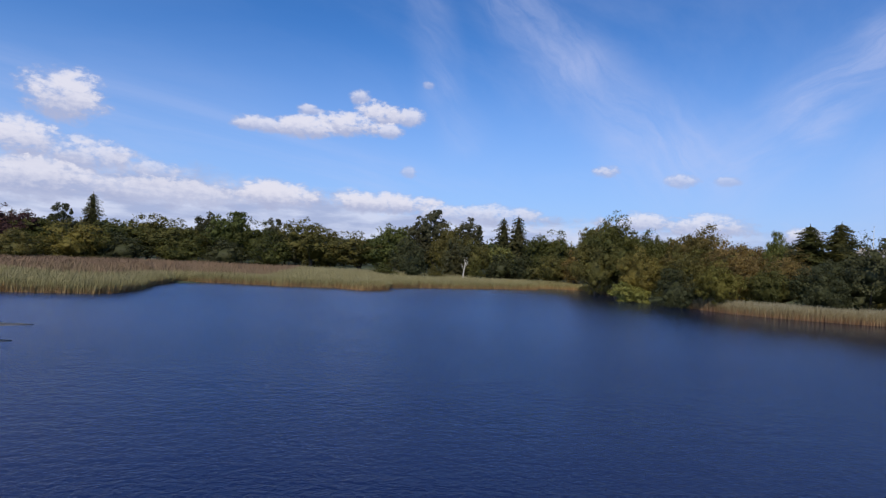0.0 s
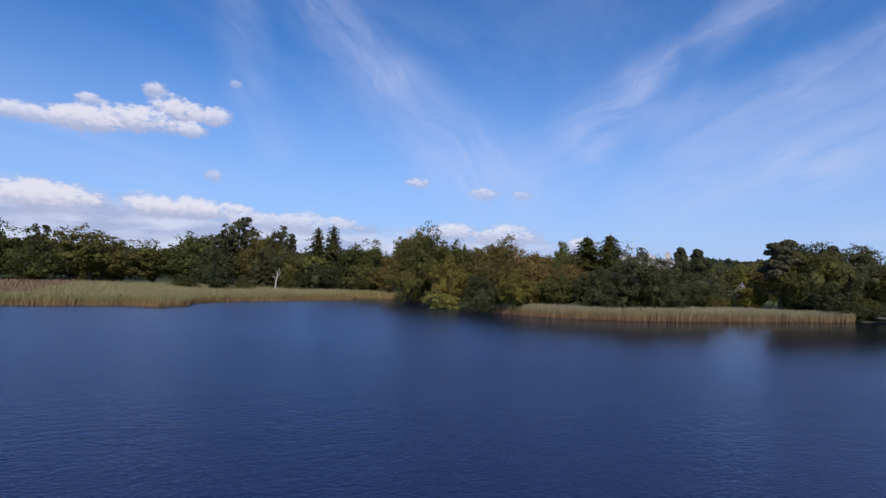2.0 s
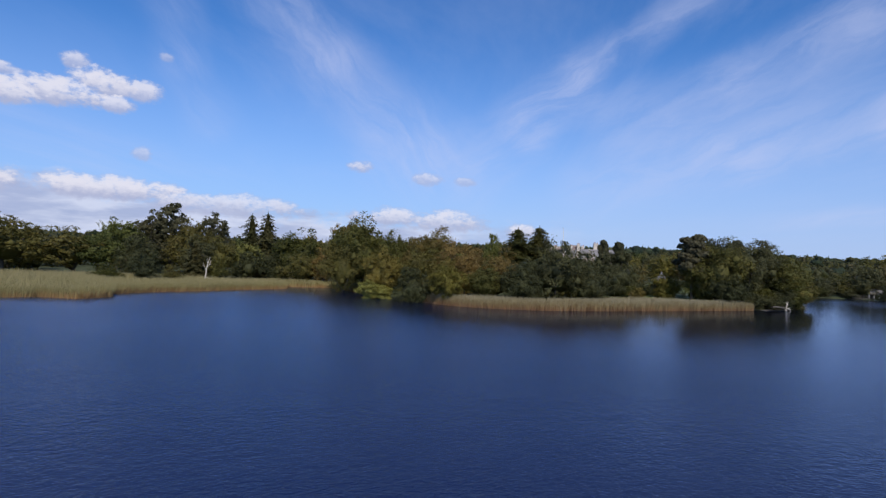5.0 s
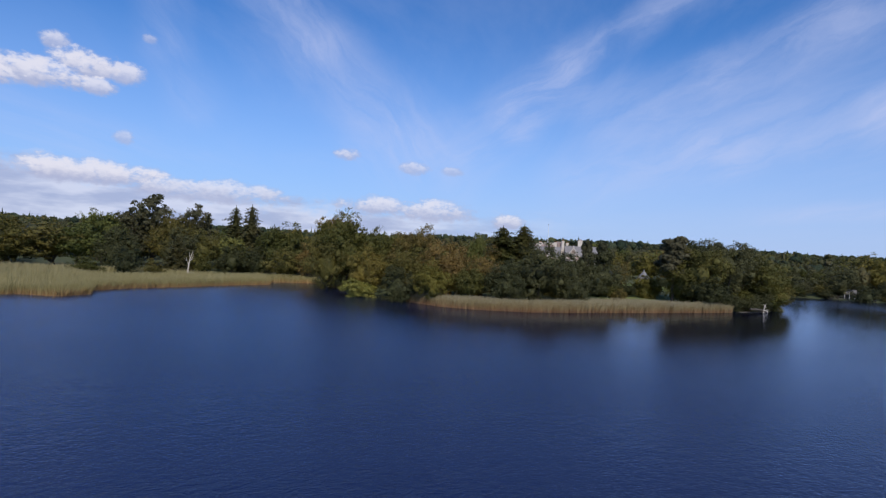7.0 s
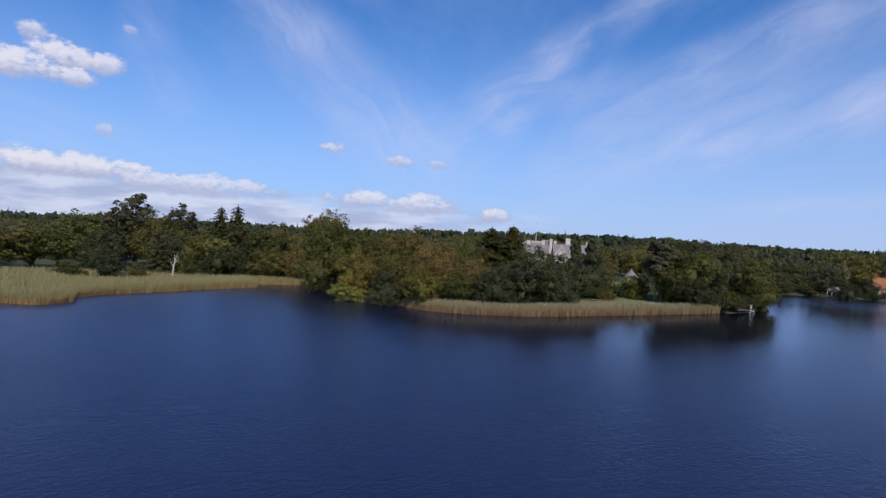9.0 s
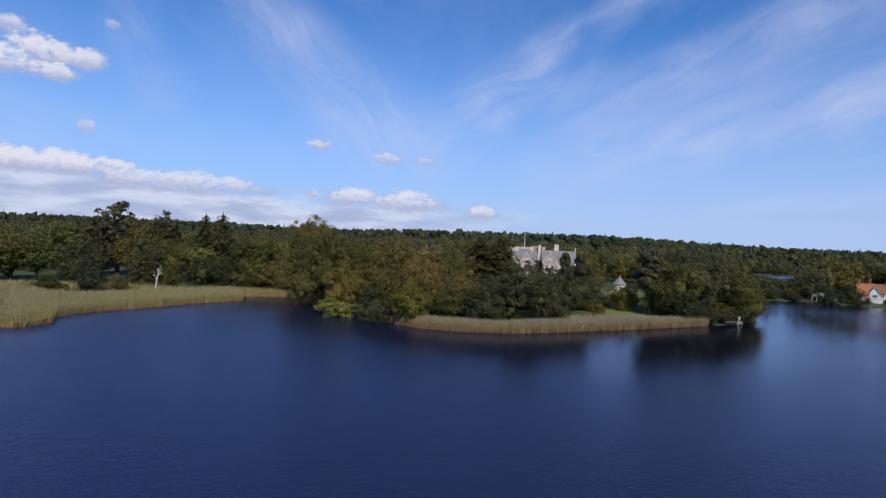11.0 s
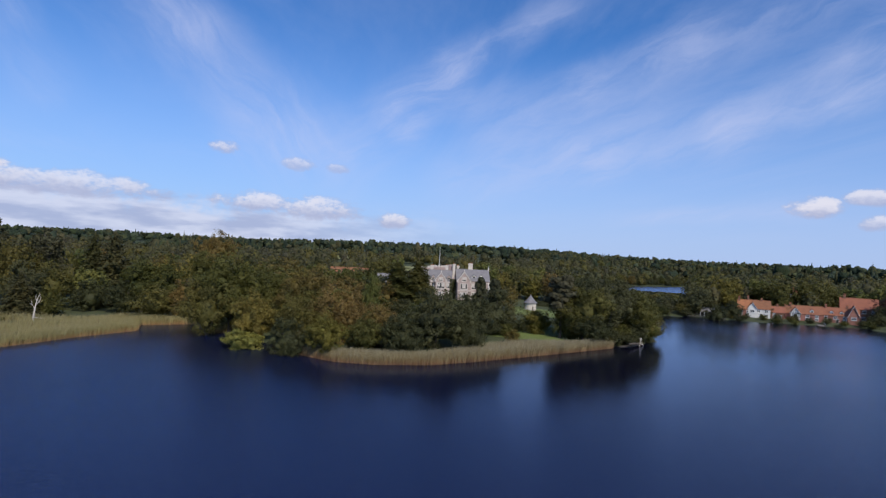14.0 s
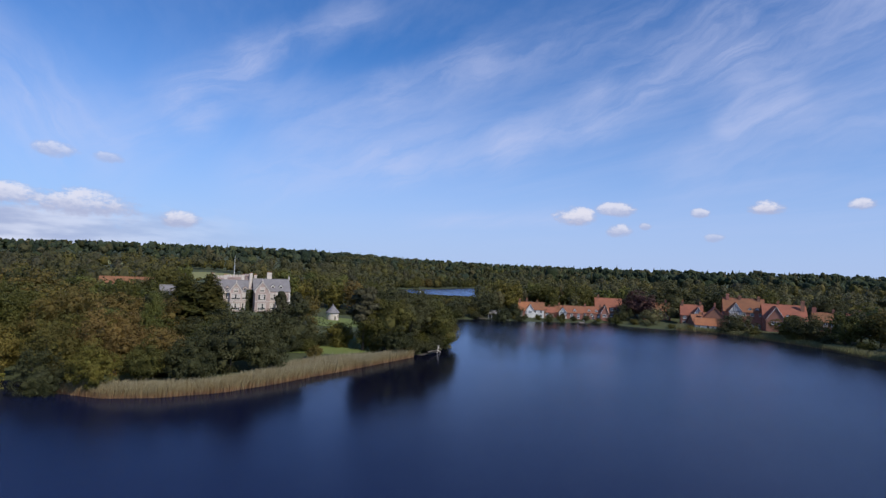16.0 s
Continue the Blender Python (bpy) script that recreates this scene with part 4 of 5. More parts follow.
def leafy_woods(name, lo, hi, count, az0, az1, mats, label, per=140):
    """Crowns of loose leaf sprays round a small core, packed over the park and the first slopes."""
    r = np.random.default_rng(17)
    u = np.sqrt(r.uniform(lo ** 2, hi ** 2, count))
    deg = r.uniform(az0, az1, count)
    P = np.stack([u * np.sin(np.radians(deg)), u * np.cos(np.radians(deg))], -1)
    far = np.array([all(math.hypot(x - a, y - b) > c * 0.75 for a, b, c in taken) for x, y in P])
    ok = far & (signed(P, LAKE) > 12) & (signed(P, RIVER) > 3) & np.array([free(x, y, 4) for x, y in P])
    P, deg, u = P[ok], deg[ok], u[ok]
    Z = land(P)
    geos, which = [], []
    for (x, y), z, dg, d in zip(P, Z, deg, u):
        h = tallest(dg, d, r.uniform(9, 15))
        if h < 1.2:
            continue
        w = min(r.uniform(4.2, 7.0), h * 0.9)
        lob = (on_sphere(9, r) + (0, 0, 0.15)) * (0.56, 0.56, 0.5)
        pick = r.integers(0, 9, per)
        v = on_sphere(per, r)
        C = (lob[pick] + v * r.uniform(0.38, 0.56, (per, 1))) * (w, w, h * 0.47) + (x, y, z + h * 0.5)
        g1 = blob((x, y, z + h * 0.48), (w * 0.50, w * 0.50, h * 0.32), ICO2, 0.16, r)
        g2 = leaves(C, v + lob[pick] * 0.8 + (0, 0, 0.4), 0.74, 1.0, r, 0.6, 0.4)
        geos += [g1, g2]
        which += [int(r.integers(0, len(mats)))] * (len(g1[1]) + len(g2[1]))
    V, F = join(*geos)[:2]
    me = mesh_of(name, V, F, mats[0])
    for q in mats[1:]:
        me.materials.append(q)
    me.polygons.foreach_set("material_index", np.array(which, np.int32))
    me.update()
    return tagged(new(name, me), label, "woods", kind="stuff")


def far_woods(name, lo, hi, count, az0, az1, mats, label):
    """Crowns packed over the slopes, each a torn heap of small facets."""
    r = np.random.default_rng(len(name) + count)
    V, F, k = [], [], 0
    u = np.sqrt(r.uniform(lo ** 2, hi ** 2, count))
    a = np.radians(r.uniform(az0, az1, count))
    P = np.stack([u * np.sin(a), u * np.cos(a)], -1)
    ok = (signed(P, LAKE) > 14) & (signed(P, RIVER) > 8) & np.array([free(x, y, 3) for x, y in P])
    P = P[ok]
    Z = land(P)
    base, faces = ICO2
    faces = np.array(faces)
    for (x, y), z in zip(P, Z):
        conif = noise.noise(Vector((x * 0.006, y * 0.006, 1.0))) > -0.05 and r.uniform() < 0.30
        h = r.uniform(6.0, 14.8) if not conif else r.uniform(9, 15.8)
        w = min(8.0, 3.0 * math.exp(r.normal(0, 0.42))) if not conif else r.uniform(1.8, 3.0)
        k1 = 1 + r.normal(0, 0.30, (len(base), 1))
        v = base * k1
        if conif:
            t = np.clip((v[:, 2:3] + 1) / 2, 0, 1)
            v = v * np.concatenate([1.25 - t, 1.25 - t, np.ones_like(t)], 1)
        rz = h * 0.5 if conif else w * r.uniform(0.8, 1.1)
        v = v * (w, w, rz) + (x, y, z + h - rz)
        V.append(v)
        F.append(faces + k)
        k += len(base)
    V, F = np.concatenate(V), np.concatenate(F)
    n = len(F)
    me = mesh_of(name, V, F, mats[0], True)
    for q in mats[1:]:
        me.materials.append(q)
    which = np.random.default_rng(3).integers(0, len(mats), len(P))
    me.polygons.foreach_set("material_index", np.repeat(which, len(faces)).astype(np.int32))
    me.update()
    return tagged(new(name, me), label, "woods", kind="stuff")


WOODMIX = [LEAF["oak"], LEAF["dark"], LEAF["pine"], LEAF["dark"], LEAF["spruce"], LEAF["dark"], LEAF["oak"], LEAF["dark"]]
leafy_woods("park_woodland", 215, 600, 1750, -44, 118, WOODMIX, "mixed green and rusty woods round the park", 190)
leafy_woods("river_scrub", 215, 408, 650, 56.5, 70, WOODMIX, "low scrub and trees before the river", 170)
leafy_woods("bank_woodland", 420, 600, 420, 52, 72, WOODMIX, "trees down to the river bank", 110)
leafy_woods("slope_woodland", 590, 760, 620, 53, 74, WOODMIX, "thick woods on the slope above the river", 100)
far_woods("woodland", 590, 1150, 6200, -44, 118, LEAF_FAR, "dense mixed woods on the far slopes")
far_woods("distant_woodland", 1150, 2600, 2000, -44, 118, LEAF_FAR[:2], "distant dark woods on the skyline")

# ---------------------------------------------------------------- reeds


def scatter(poly, n, r):
    poly = np.asarray(poly, float)
    lo, hi = poly.min(0), poly.max(0)
    P = r.uniform(lo, hi, (n, 2))
    return P[signed(P, poly) < 0]


def reeds(name, P, height, width, mat, label, r, lean=0.17):
    """Tall tapering blades standing in shallow water and on the bank."""
    n = len(P)
    z0 = np.maximum(land(P), -0.6) - 0.15
    clump = np.array([noise.noise(Vector((x * 0.10, y * 0.10, 3.0))) for x, y in P])
    h = height * (1 + 0.16 * clump) * r.uniform(0.72, 1.12, n)
    a = r.uniform(0, 2 * math.pi, n)
    wdt = width * r.uniform(0.6, 1.4, n)
    side = np.stack([np.cos(a), np.sin(a), 0 * a], -1) * wdt[:, None] / 2
    bend = np.stack([r.normal(0.10, lean, n), r.normal(-0.05, lean, n), 0 * a], -1) * h[:, None]
    base = np.column_stack([P, z0])
    up = np.array([0, 0, 1.0])
    mid = base + up * (h * 0.62)[:, None] + bend * 0.4
    top = base + up * h[:, None] + bend
    V = np.stack([base - side * 0.7, base + side * 0.7, mid + side, mid - side, top], 1).reshape(-1, 3)
    i = np.arange(n)[:, None] * 5
    me = mesh_of(name, V, np.concatenate([i + [0, 1, 2], i + [0, 2, 3], i + [3, 2, 4]]), mat)
    return tagged(new(name, me), label, "reeds", kind="stuff")


def shore_band(line, depth, per_m, r, start=-0.5):
    """Places along a shore line, thick at the water's edge; depth and the land lie to the left of the line."""
    line = np.asarray(line, float)
    out = []
    for a, b in zip(line[:-1], line[1:]):
        d = b - a
        ln = np.hypot(*d)
        nrm = np.array([-d[1], d[0]]) / ln
        n = int(ln * per_m)
        t = r.uniform(0, 1, n)[:, None]
        s = (start + (depth - start) * r.uniform(0, 1, n) ** 1.3)[:, None]
        out.append(a + d * t + nrm * s)
    P = np.concatenate(out)
    sd = signed(P, LAKE)
    return P[(sd > -2.4) & (sd < depth + 1)]


rr = np.random.default_rng(21)
shoreA = LAKE[:17]
bed_left = [(-110, 74), *[tuple(p) for p in LAKE[:17]], (38, 146), (30, 156), (20, 163), (8, 168), (0, 172), (-20, 176), (-60, 176), (-90, 168), (-140, 160)]
P_ = np.concatenate([shore_band(shoreA, 3.5, 300, rr), scatter(bed_left, 220000, rr)])
P_ = P_[~((np.hypot((P_[:, 0] - 7) * 0.75, (P_[:, 1] - 156) * 1.3) < 8))]
brown = (P_[:, 1] > 101 + 3 * np.sin(P_[:, 0] / 9.0)) & (P_[:, 0] < -28) & (P_[:, 1] + 0.6 * P_[:, 0] > 64) & (signed(P_, LAKE) > 7)
reeds("reed_bed", P_[~brown], 1.85, 0.065, REED_PALE, "wide bed of pale green reeds with tan stems at the water", rr)
reeds("seeding_reed_bed", P_[brown][::2], 1.95, 0.12, REED_BROWN, "stand of brown seed-headed reeds behind the green ones", rr)
bay = np.concatenate([shore_band(LAKE[16:20], 5.0, 140, rr), scatter([(37, 139), (40, 148), (52, 145), (54, 152), (40, 158), (30, 156)], 9000, rr)])
reeds("reed_fringe", bay, 1.75, 0.10, REED_PALE, "fringe of green-brown reeds at the head of the inlet", rr)
strip = np.concatenate([shore_band(LAKE[22:30], 2.5, 360, rr),
                        scatter([(55, 97), (57, 87), (62, 81), (70, 76), (78, 74), (92, 72), (107, 70), (124, 68), (122, 71), (112, 75), (104, 79), (95, 80.5),
                                 (88, 80), (80, 79.5), (72, 80), (64, 85), (59, 92)], 70000, rr)])
strip = strip[(signed(strip, LAKE) > -2.3) & (strip[:, 0] < 125.5)]
reeds("shore_reeds", strip, 1.9, 0.075, REED, "strip of tan and green reeds along the point", rr)
bank = shore_band(LAKE[41:47], 15.0, 300, rr)
reeds("bank_sedge", bank, 1.7, 0.13, SEDGE, "green sedge along the village bank", rr)

# ---------------------------------------------------------------- buildings


def window(parent, x, y, z, w, h, turn=0, lights=2, mat=None, sill=True, name="window", t=0.12):
    """A window proud of the wall that faces -y (turn 0) or +x, -x: frame, bars, panes."""
    m = Matrix.Translation((x, y, z)) @ Matrix.Rotation(radians(turn), 4, "Z")

    def put(nm, geo, mt, par):
        v = np.array([tuple(m @ Vector(p)) for p in geo[0]])
        return part(nm, (v, geo[1]), mt, par)

    fr = [box(-w / 2 - t, -w / 2, -0.10, 0.12, -t, h + t), box(w / 2, w / 2 + t, -0.10, 0.12, -t, h + t),
          box(-w / 2, w / 2, -0.10, 0.12, h, h + t), box(-w / 2, w / 2, -0.10, 0.12, -t, 0)]
    for k in range(1, lights):
        xx = -w / 2 + w * k / lights
        fr.append(box(xx - 0.05, xx + 0.05, -0.08, 0.08, 0, h))
    fr.append(box(-w / 2, w / 2, -0.075, 0.075, h * 0.62, h * 0.62 + 0.09))
    win = put(name, join(*fr), mat or PALE_STONE, parent)
    for k in range(lights):
        a, b = -w / 2 + w * k / lights + 0.05, -w / 2 + w * (k + 1) / lights - 0.05
        put("pane", box(a, b, -0.03, 0.0, 0.02, h - 0.02), GLASS, win)
    if sill:
        put("sill", box(-w / 2 - 0.2, w / 2 + 0.2, -0.22, 0.10, -t - 0.1, -t - 0.004), mat or PALE_STONE, win)
    return win


def chimney(parent, x, y, z0, z1, w=0.9, d=0.7, mat=None, pots=2):
    st = part("chimney", join(box(x - w / 2, x + w / 2, y - d / 2, y + d / 2, z0, z1 - 0.5),
                              box(x - w / 2 - 0.12, x + w / 2 + 0.12, y - d / 2 - 0.12, y + d / 2 + 0.12, z1 - 0.5, z1 - 0.22),
                              box(x - w / 2 - 0.03, x + w / 2 + 0.03, y - d / 2 - 0.03, y + d / 2 + 0.03, z1 - 0.22, z1)), mat or BRICK, parent)
    for k in range(pots):
        px_ = x - w / 2 + w * (k + 0.5) / pots
        g_ = revolve([(0.15, z1), (0.13, z1 + 0.45), (0.17, z1 + 0.5)], 8)
        part("chimney_pot", (g_[0] + (px_, y, 0), g_[1]), ORANGETILE if mat is not STONE else STONE, st)


def gable_block(parent, x0, x1, y0, y1, z0, eaves, ridge, wall, roof, along="x", over=0.35, label=""):
    """Walls with gable ends and a pitched roof of real thickness; the ridge runs along x or y."""
    if along == "x":
        c = (y0 + y1) / 2
        w_ = swap_xy(prism([(y0, z0), (y1, z0), (y1, eaves), (c, ridge), (y0, eaves)], x0, x1))
        half = (y1 - y0) / 2
    else:
        c = (x0 + x1) / 2
        w_ = prism([(x0, z0), (x1, z0), (x1, eaves), (c, ridge), (x0, eaves)], y0, y1)
        half = (x1 - x0) / 2
    body = part("wall", w_, wall, parent)
    sl = (ridge - eaves) / half
    t = 0.22
    lo, mid = -(half + over), eaves - sl * over
    prof = [(c + lo, mid + 0.02), (c, ridge + 0.02), (c - lo, mid + 0.02), (c - lo, mid + t), (c, ridge + t + 0.06), (c + lo, mid + t)]
    if along == "x":
        g_ = swap_xy(prism(prof, x0 - over, x1 + over))
    else:
        g_ = prism(prof, y0 - over, y1 + over)
    r_ = part("roof", g_, roof, parent, label)
    rg = [(c - 0.14, ridge + t), (c + 0.14, ridge + t), (c, ridge + t + 0.22)]
    part("ridge", swap_xy(prism(rg, x0 - over, x1 + over)) if along == "x" else prism(rg, y0 - over, y1 + over), roof, r_)
    return body


def dormer(parent, x, y, z, w, h, wall, roof, mat=None):
    d_ = part("dormer", prism([(x - w / 2, z), (x + w / 2, z), (x + w / 2, z + h * 0.6), (x, z + h), (x - w / 2, z + h * 0.6)], y, y + 2.6), wall, parent)
    part("dormer_roof", prism([(x - w / 2 - 0.2, z + h * 0.6 - 0.12), (x, z + h + 0.05), (x + w / 2 + 0.2, z + h * 0.6 - 0.12),
                               (x + w / 2 + 0.2, z + h * 0.6 + 0.06), (x, z + h + 0.24), (x - w / 2 - 0.2, z + h * 0.6 + 0.06)], y - 0.2, y + 2.8), roof, d_)
    part("pane", box(x - w * 0.32, x + w * 0.32, y - 0.06, y - 0.01, z + 0.25, z + h * 0.58), GLASS, d_)
    part("dormer_frame", join(box(x - w * 0.40, x - w * 0.32, y - 0.10, y, z + 0.15, z + h * 0.62), box(x + w * 0.32, x + w * 0.40, y - 0.10, y, z + 0.15, z + h * 0.62),
                              box(x - 0.05, x + 0.05, y - 0.09, y - 0.07, z + 0.2, z + h * 0.6), box(x - w * 0.32, x + w * 0.32, y - 0.10, y, z + h * 0.58, z + h * 0.65)), mat or WHITEWOOD, d_)


def crenels(parent, x0, x1, y0, y1, z, step=1.1):
    n = max(2, int((x1 - x0) / step))
    for k in range(n):
        a = x0 + (x1 - x0) * k / n
        for yy in (y0, y1 - 0.35):
            part("merlon", box(a, a + (x1 - x0) / n * 0.55, yy, yy + 0.35, z, z + 0.75), PALE_STONE, parent)
    n = max(2, int((y1 - y0) / step))
    for k in range(1, n):
        a = y0 + (y1 - y0) * k / n
        for xx in (x0, x1 - 0.35):
            part("merlon", box(xx, xx + 0.35, a, a + (y1 - y0) / n * 0.55, z, z + 0.75), PALE_STONE, parent)


def stone_window(p, x, y, z, w, h, lights, blinds=1):
    """A mullioned window with drawn blinds behind some of its lights."""
    win = window(p, x, y, z, w, h, lights=lights, mat=PALE_STONE, t=0.26)
    for k in range(lights):
        if (k + blinds) % 3:
            a, b = x - w / 2 + w * k / lights + 0.07, x - w / 2 + w * (k + 1) / lights - 0.07
            part("blind", box(a, b, y - 0.050, y - 0.034, z + h * (0.30 if blinds else 0.1), z + h - 0.06), BLIND, win)
    return win


def coped_gable(p, x0, x1, y0, depth, eaves, peak):
    """A projecting bay under a small steep gable with a stone coping and finial."""
    gable_block(p, x0, x1, y0, y0 + depth, 0, eaves, peak, STONE, SLATE, "y", 0.12)
    c, k = (x0 + x1) / 2, 0.30
    g = part("gable_coping", prism([(x0 - k, eaves - 0.1), (c, peak + 0.25), (x1 + k, eaves - 0.1), (x1 + k, eaves + 0.35), (c, peak + 0.75), (x0 - k, eaves + 0.35)], y0 - 0.22, y0 + 0.24), PALE_STONE, p)
    v, f = revolve([(0.20, peak + 0.6), (0.26, peak + 0.9), (0.10, peak + 1.2), (0.03, peak + 1.7)], 8)
    part("finial", (v + (c, y0, 0), f), PALE_STONE, g)
    part("kneeler", join(box(x0 - 0.45, x0 + 0.15, y0 - 0.25, y0 + 0.25, eaves - 0.5, eaves + 0.5), box(x1 - 0.15, x1 + 0.45, y0 - 0.25, y0 + 0.25, eaves - 0.5, eaves + 0.5)), PALE_STONE, g)


def palace(x, y, turn):
    z = ground_z(x, y) - 0.3
    p = thing("mansion", x, y, z, turn, "large gabled stone mansion with slate roofs and tall chimneys", "mansion")
    p.scale = (0.87, 0.88, 0.92)
    gable_block(p, -15.5, -1.0, 0, 9, 0, 8.2, 12.4, STONE, SLATE, "x", 0.2)
    gable_block(p, 1.2, 16.5, 0.6, 11.5, 0, 8.6, 13.2, STONE, SLATE, "x", 0.2)
    part("link_wall", box(-1.0, 1.2, 3.0, 9, 0, 9.5), STONE, p)
    coped_gable(p, -8.5, -3.9, -1.6, 6.0, 8.3, 11.3)
    coped_gable(p, -13.6, -10.6, -0.9, 5.0, 8.0, 10.3)
    coped_gable(p, 1.6, 7.2, -1.6, 7.0, 8.4, 12.0)
    part("tower", join(box(-9.5, -3.0, 8.5, 14, 0, 13.9), box(-9.7, -2.8, 8.3, 14.2, 13.2, 13.5)), STONE, p)
    crenels(p, -9.5, -3.0, 8.5, 14, 13.9)
    part("tower", join(box(-14.6, -10.8, 8.5, 12, 0, 13.4), box(-14.8, -10.6, 8.3, 12.2, 12.8, 13.1)), STONE, p)
    crenels(p, -14.6, -10.8, 8.5, 12, 13.4)
    part("turret", (revolve([(1.15, 0), (1.15, 14.2), (1.35, 14.4), (1.35, 15.2), (1.0, 15.25)], 8)[0] + (-1.2, 8.2, 0), revolve([(1.15, 0), (1.15, 14.2), (1.35, 14.4), (1.35, 15.2), (1.0, 15.25)], 8)[1]), STONE, p)
    for x0, x1, yy in ((-15.6, -13.6, -0.02), (-10.6, -8.5, -0.02), (-3.9, -1.0, -0.02), (7.2, 16.6, 0.58)):
        for zz in (4.3, 7.7):
            part("string_course", box(x0, x1, yy - 0.14, yy, zz, zz + 0.25), PALE_STONE, p)
    part("string_course", box(-8.6, -3.8, -1.76, -1.62, 4.3, 4.6), PALE_STONE, p)
    part("string_course", box(1.5, 7.3, -1.76, -1.62, 4.3, 4.6), PALE_STONE, p)
    for k, (zz, hh) in enumerate(((1.2, 2.4), (5.2, 2.1))):
        stone_window(p, -12.1, -0.92, zz, 2.0, hh, 3, k)
        stone_window(p, -9.5, -0.02, zz, 1.2, hh, 2, 1 - k)
        stone_window(p, -6.2, -1.62, zz, 3.4, hh, 5, 1)
        stone_window(p, -2.5, -0.02, zz, 1.8, hh, 3, k)
        stone_window(p, 4.4, -1.62, zz, 3.0, hh, 4, 1 - k)
        stone_window(p, 9.2, 0.58, zz, 1.8, hh, 3, 1)
    stone_window(p, -6.2, -1.62, 8.3, 1.6, 1.3, 2)
    stone_window(p, 4.4, -1.62, 8.6, 1.6, 1.5, 2)
    stone_window(p, -12.1, -0.92, 8.0, 1.0, 1.0, 2)
    # the hall's tall pointed window between buttresses
    hall = window(p, 13.4, 0.58, 2.6, 2.2, 3.6, lights=3, mat=PALE_STONE, t=0.3)
    part("arch", prism([(12.0, 6.2), (12.3, 7.2), (13.4, 8.1), (14.5, 7.2), (14.8, 6.2), (14.4, 6.2), (14.1, 7.0), (13.4, 7.6), (12.7, 7.0), (12.4, 6.2)], 0.40, 0.62), PALE_STONE, hall)
    part("pane", prism([(12.4, 6.25), (12.7, 7.0), (13.4, 7.58), (14.1, 7.0), (14.4, 6.25)], 0.54, 0.57), GLASS, hall)
    for xx in (10.9, 16.2):
        part("buttress", swap_xy(prism([(0.62, 0), (-0.6, 0), (-0.5, 4.4), (0.0, 5.2), (0.1, 7.4), (0.62, 8.2)], xx - 0.35, xx + 0.35)), PALE_STONE, p)
    part("pinnacle", (revolve([(0.30, 8.4), (0.30, 13.6), (0.42, 13.7), (0.05, 15.4)], 6)[0] + (16.5, 6.0, 0), revolve([(0.30, 8.4), (0.30, 13.6), (0.42, 13.7), (0.05, 15.4)], 6)[1]), PALE_STONE, p)
    for xx in (-9.6, -2.4):
        dormer(p, xx, 0.6, 8.6, 1.5, 1.9, STONE, SLATE, PALE_STONE)
    for xx in (9.2, 12.6):
        dormer(p, xx, 2.0, 9.6, 1.6, 1.7, WHITEWOOD, SLATE, PALE_STONE)
    for cx, cy, top, w_ in ((-15.3, 4.5, 15.0, 1.2), (-10.2, 5.6, 14.6, 1.4), (-3.2, 5.4, 14.9, 1.3), (0.2, 6.0, 15.6, 1.2), (8.0, 6.5, 16.2, 2.0), (2.4, 9.6, 14.9, 1.2)):
        chimney(p, cx, cy, 8.6, top, w_, 1.0, PALE_STONE, 3 if w_ > 1.35 else 2)
    r = np.random.default_rng(5)
    n = 1500
    C = np.column_stack([r.uniform(-1.9, 1.6, n), r.uniform(-0.5, 3.0, n), 8.9 * r.uniform(0.0, 1.0, n) ** 1.25 + 0.1])
    C[:, 1] = np.where(C[:, 0] < -1.0, -0.15, 2.85)
    part("ivy", leaves(C, np.tile((0, -1.0, 0.2), (n, 1)), 0.32, 1.0, r), LEAF["dark"], p, "dark ivy on the recessed wall")
    pole = part("flagpole", tube([(-6.6, 9.0, 13), (-6.6, 9.0, 18), (-6.6, 9.0, 22.6)], [0.14, 0.11, 0.06], 8), WHITEWOOD, p)
    part("finial", blob((-6.6, 9.0, 22.7), (0.18, 0.18, 0.18), ICO1, 0.0)[:2], IRON, pole)
    return p


PAL = palace(155.2, 154.6, -40)


def dovecote(x, y):
    z = ground_z(x, y)
    d = thing("dovecote", x, y, z, 10, "round pale stone dovecote with a conical grey roof", "dovecote")
    d.scale = (0.82, 0.82, 0.76)
    part("wall", revolve([(2.75, -0.4), (2.7, 0.2), (2.6, 3.6)], 24), PALE_STONE, d)
    rf = part("roof", revolve([(3.15, 3.4), (3.2, 3.55), (1.6, 5.3), (0.35, 6.9), (0.3, 7.0)], 24), SLATE, d)
    part("cupola", revolve([(0.34, 6.9), (0.34, 7.3), (0.02, 7.9)], 8), SLATE, rf)
    window(d, 0, -2.7, 1.4, 0.6, 0.9, lights=1)
    part("door", box(-2.0, -1.1, -2.35, -2.0, 0, 2.0), GREYWOOD, d)


dovecote(167, 125.5)


def path_strip():
    pts = [(154, 118.5), (160, 119.5), (166, 120.8), (174, 121.5)]
    V, F = [], []
    for i, (x, y) in enumerate(pts):
        for s in (-1, 1):
            V.append((x, y + s * 1.0, ground_z(x, y + s) + 0.06))
    for i in range(len(pts) - 1):
        F.append((2 * i, 2 * i + 2, 2 * i + 3, 2 * i + 1))
    tagged(part("path", (V, F), GRAVEL), "pale gravel path beside the dovecote", "path", kind="structure")


path_strip()


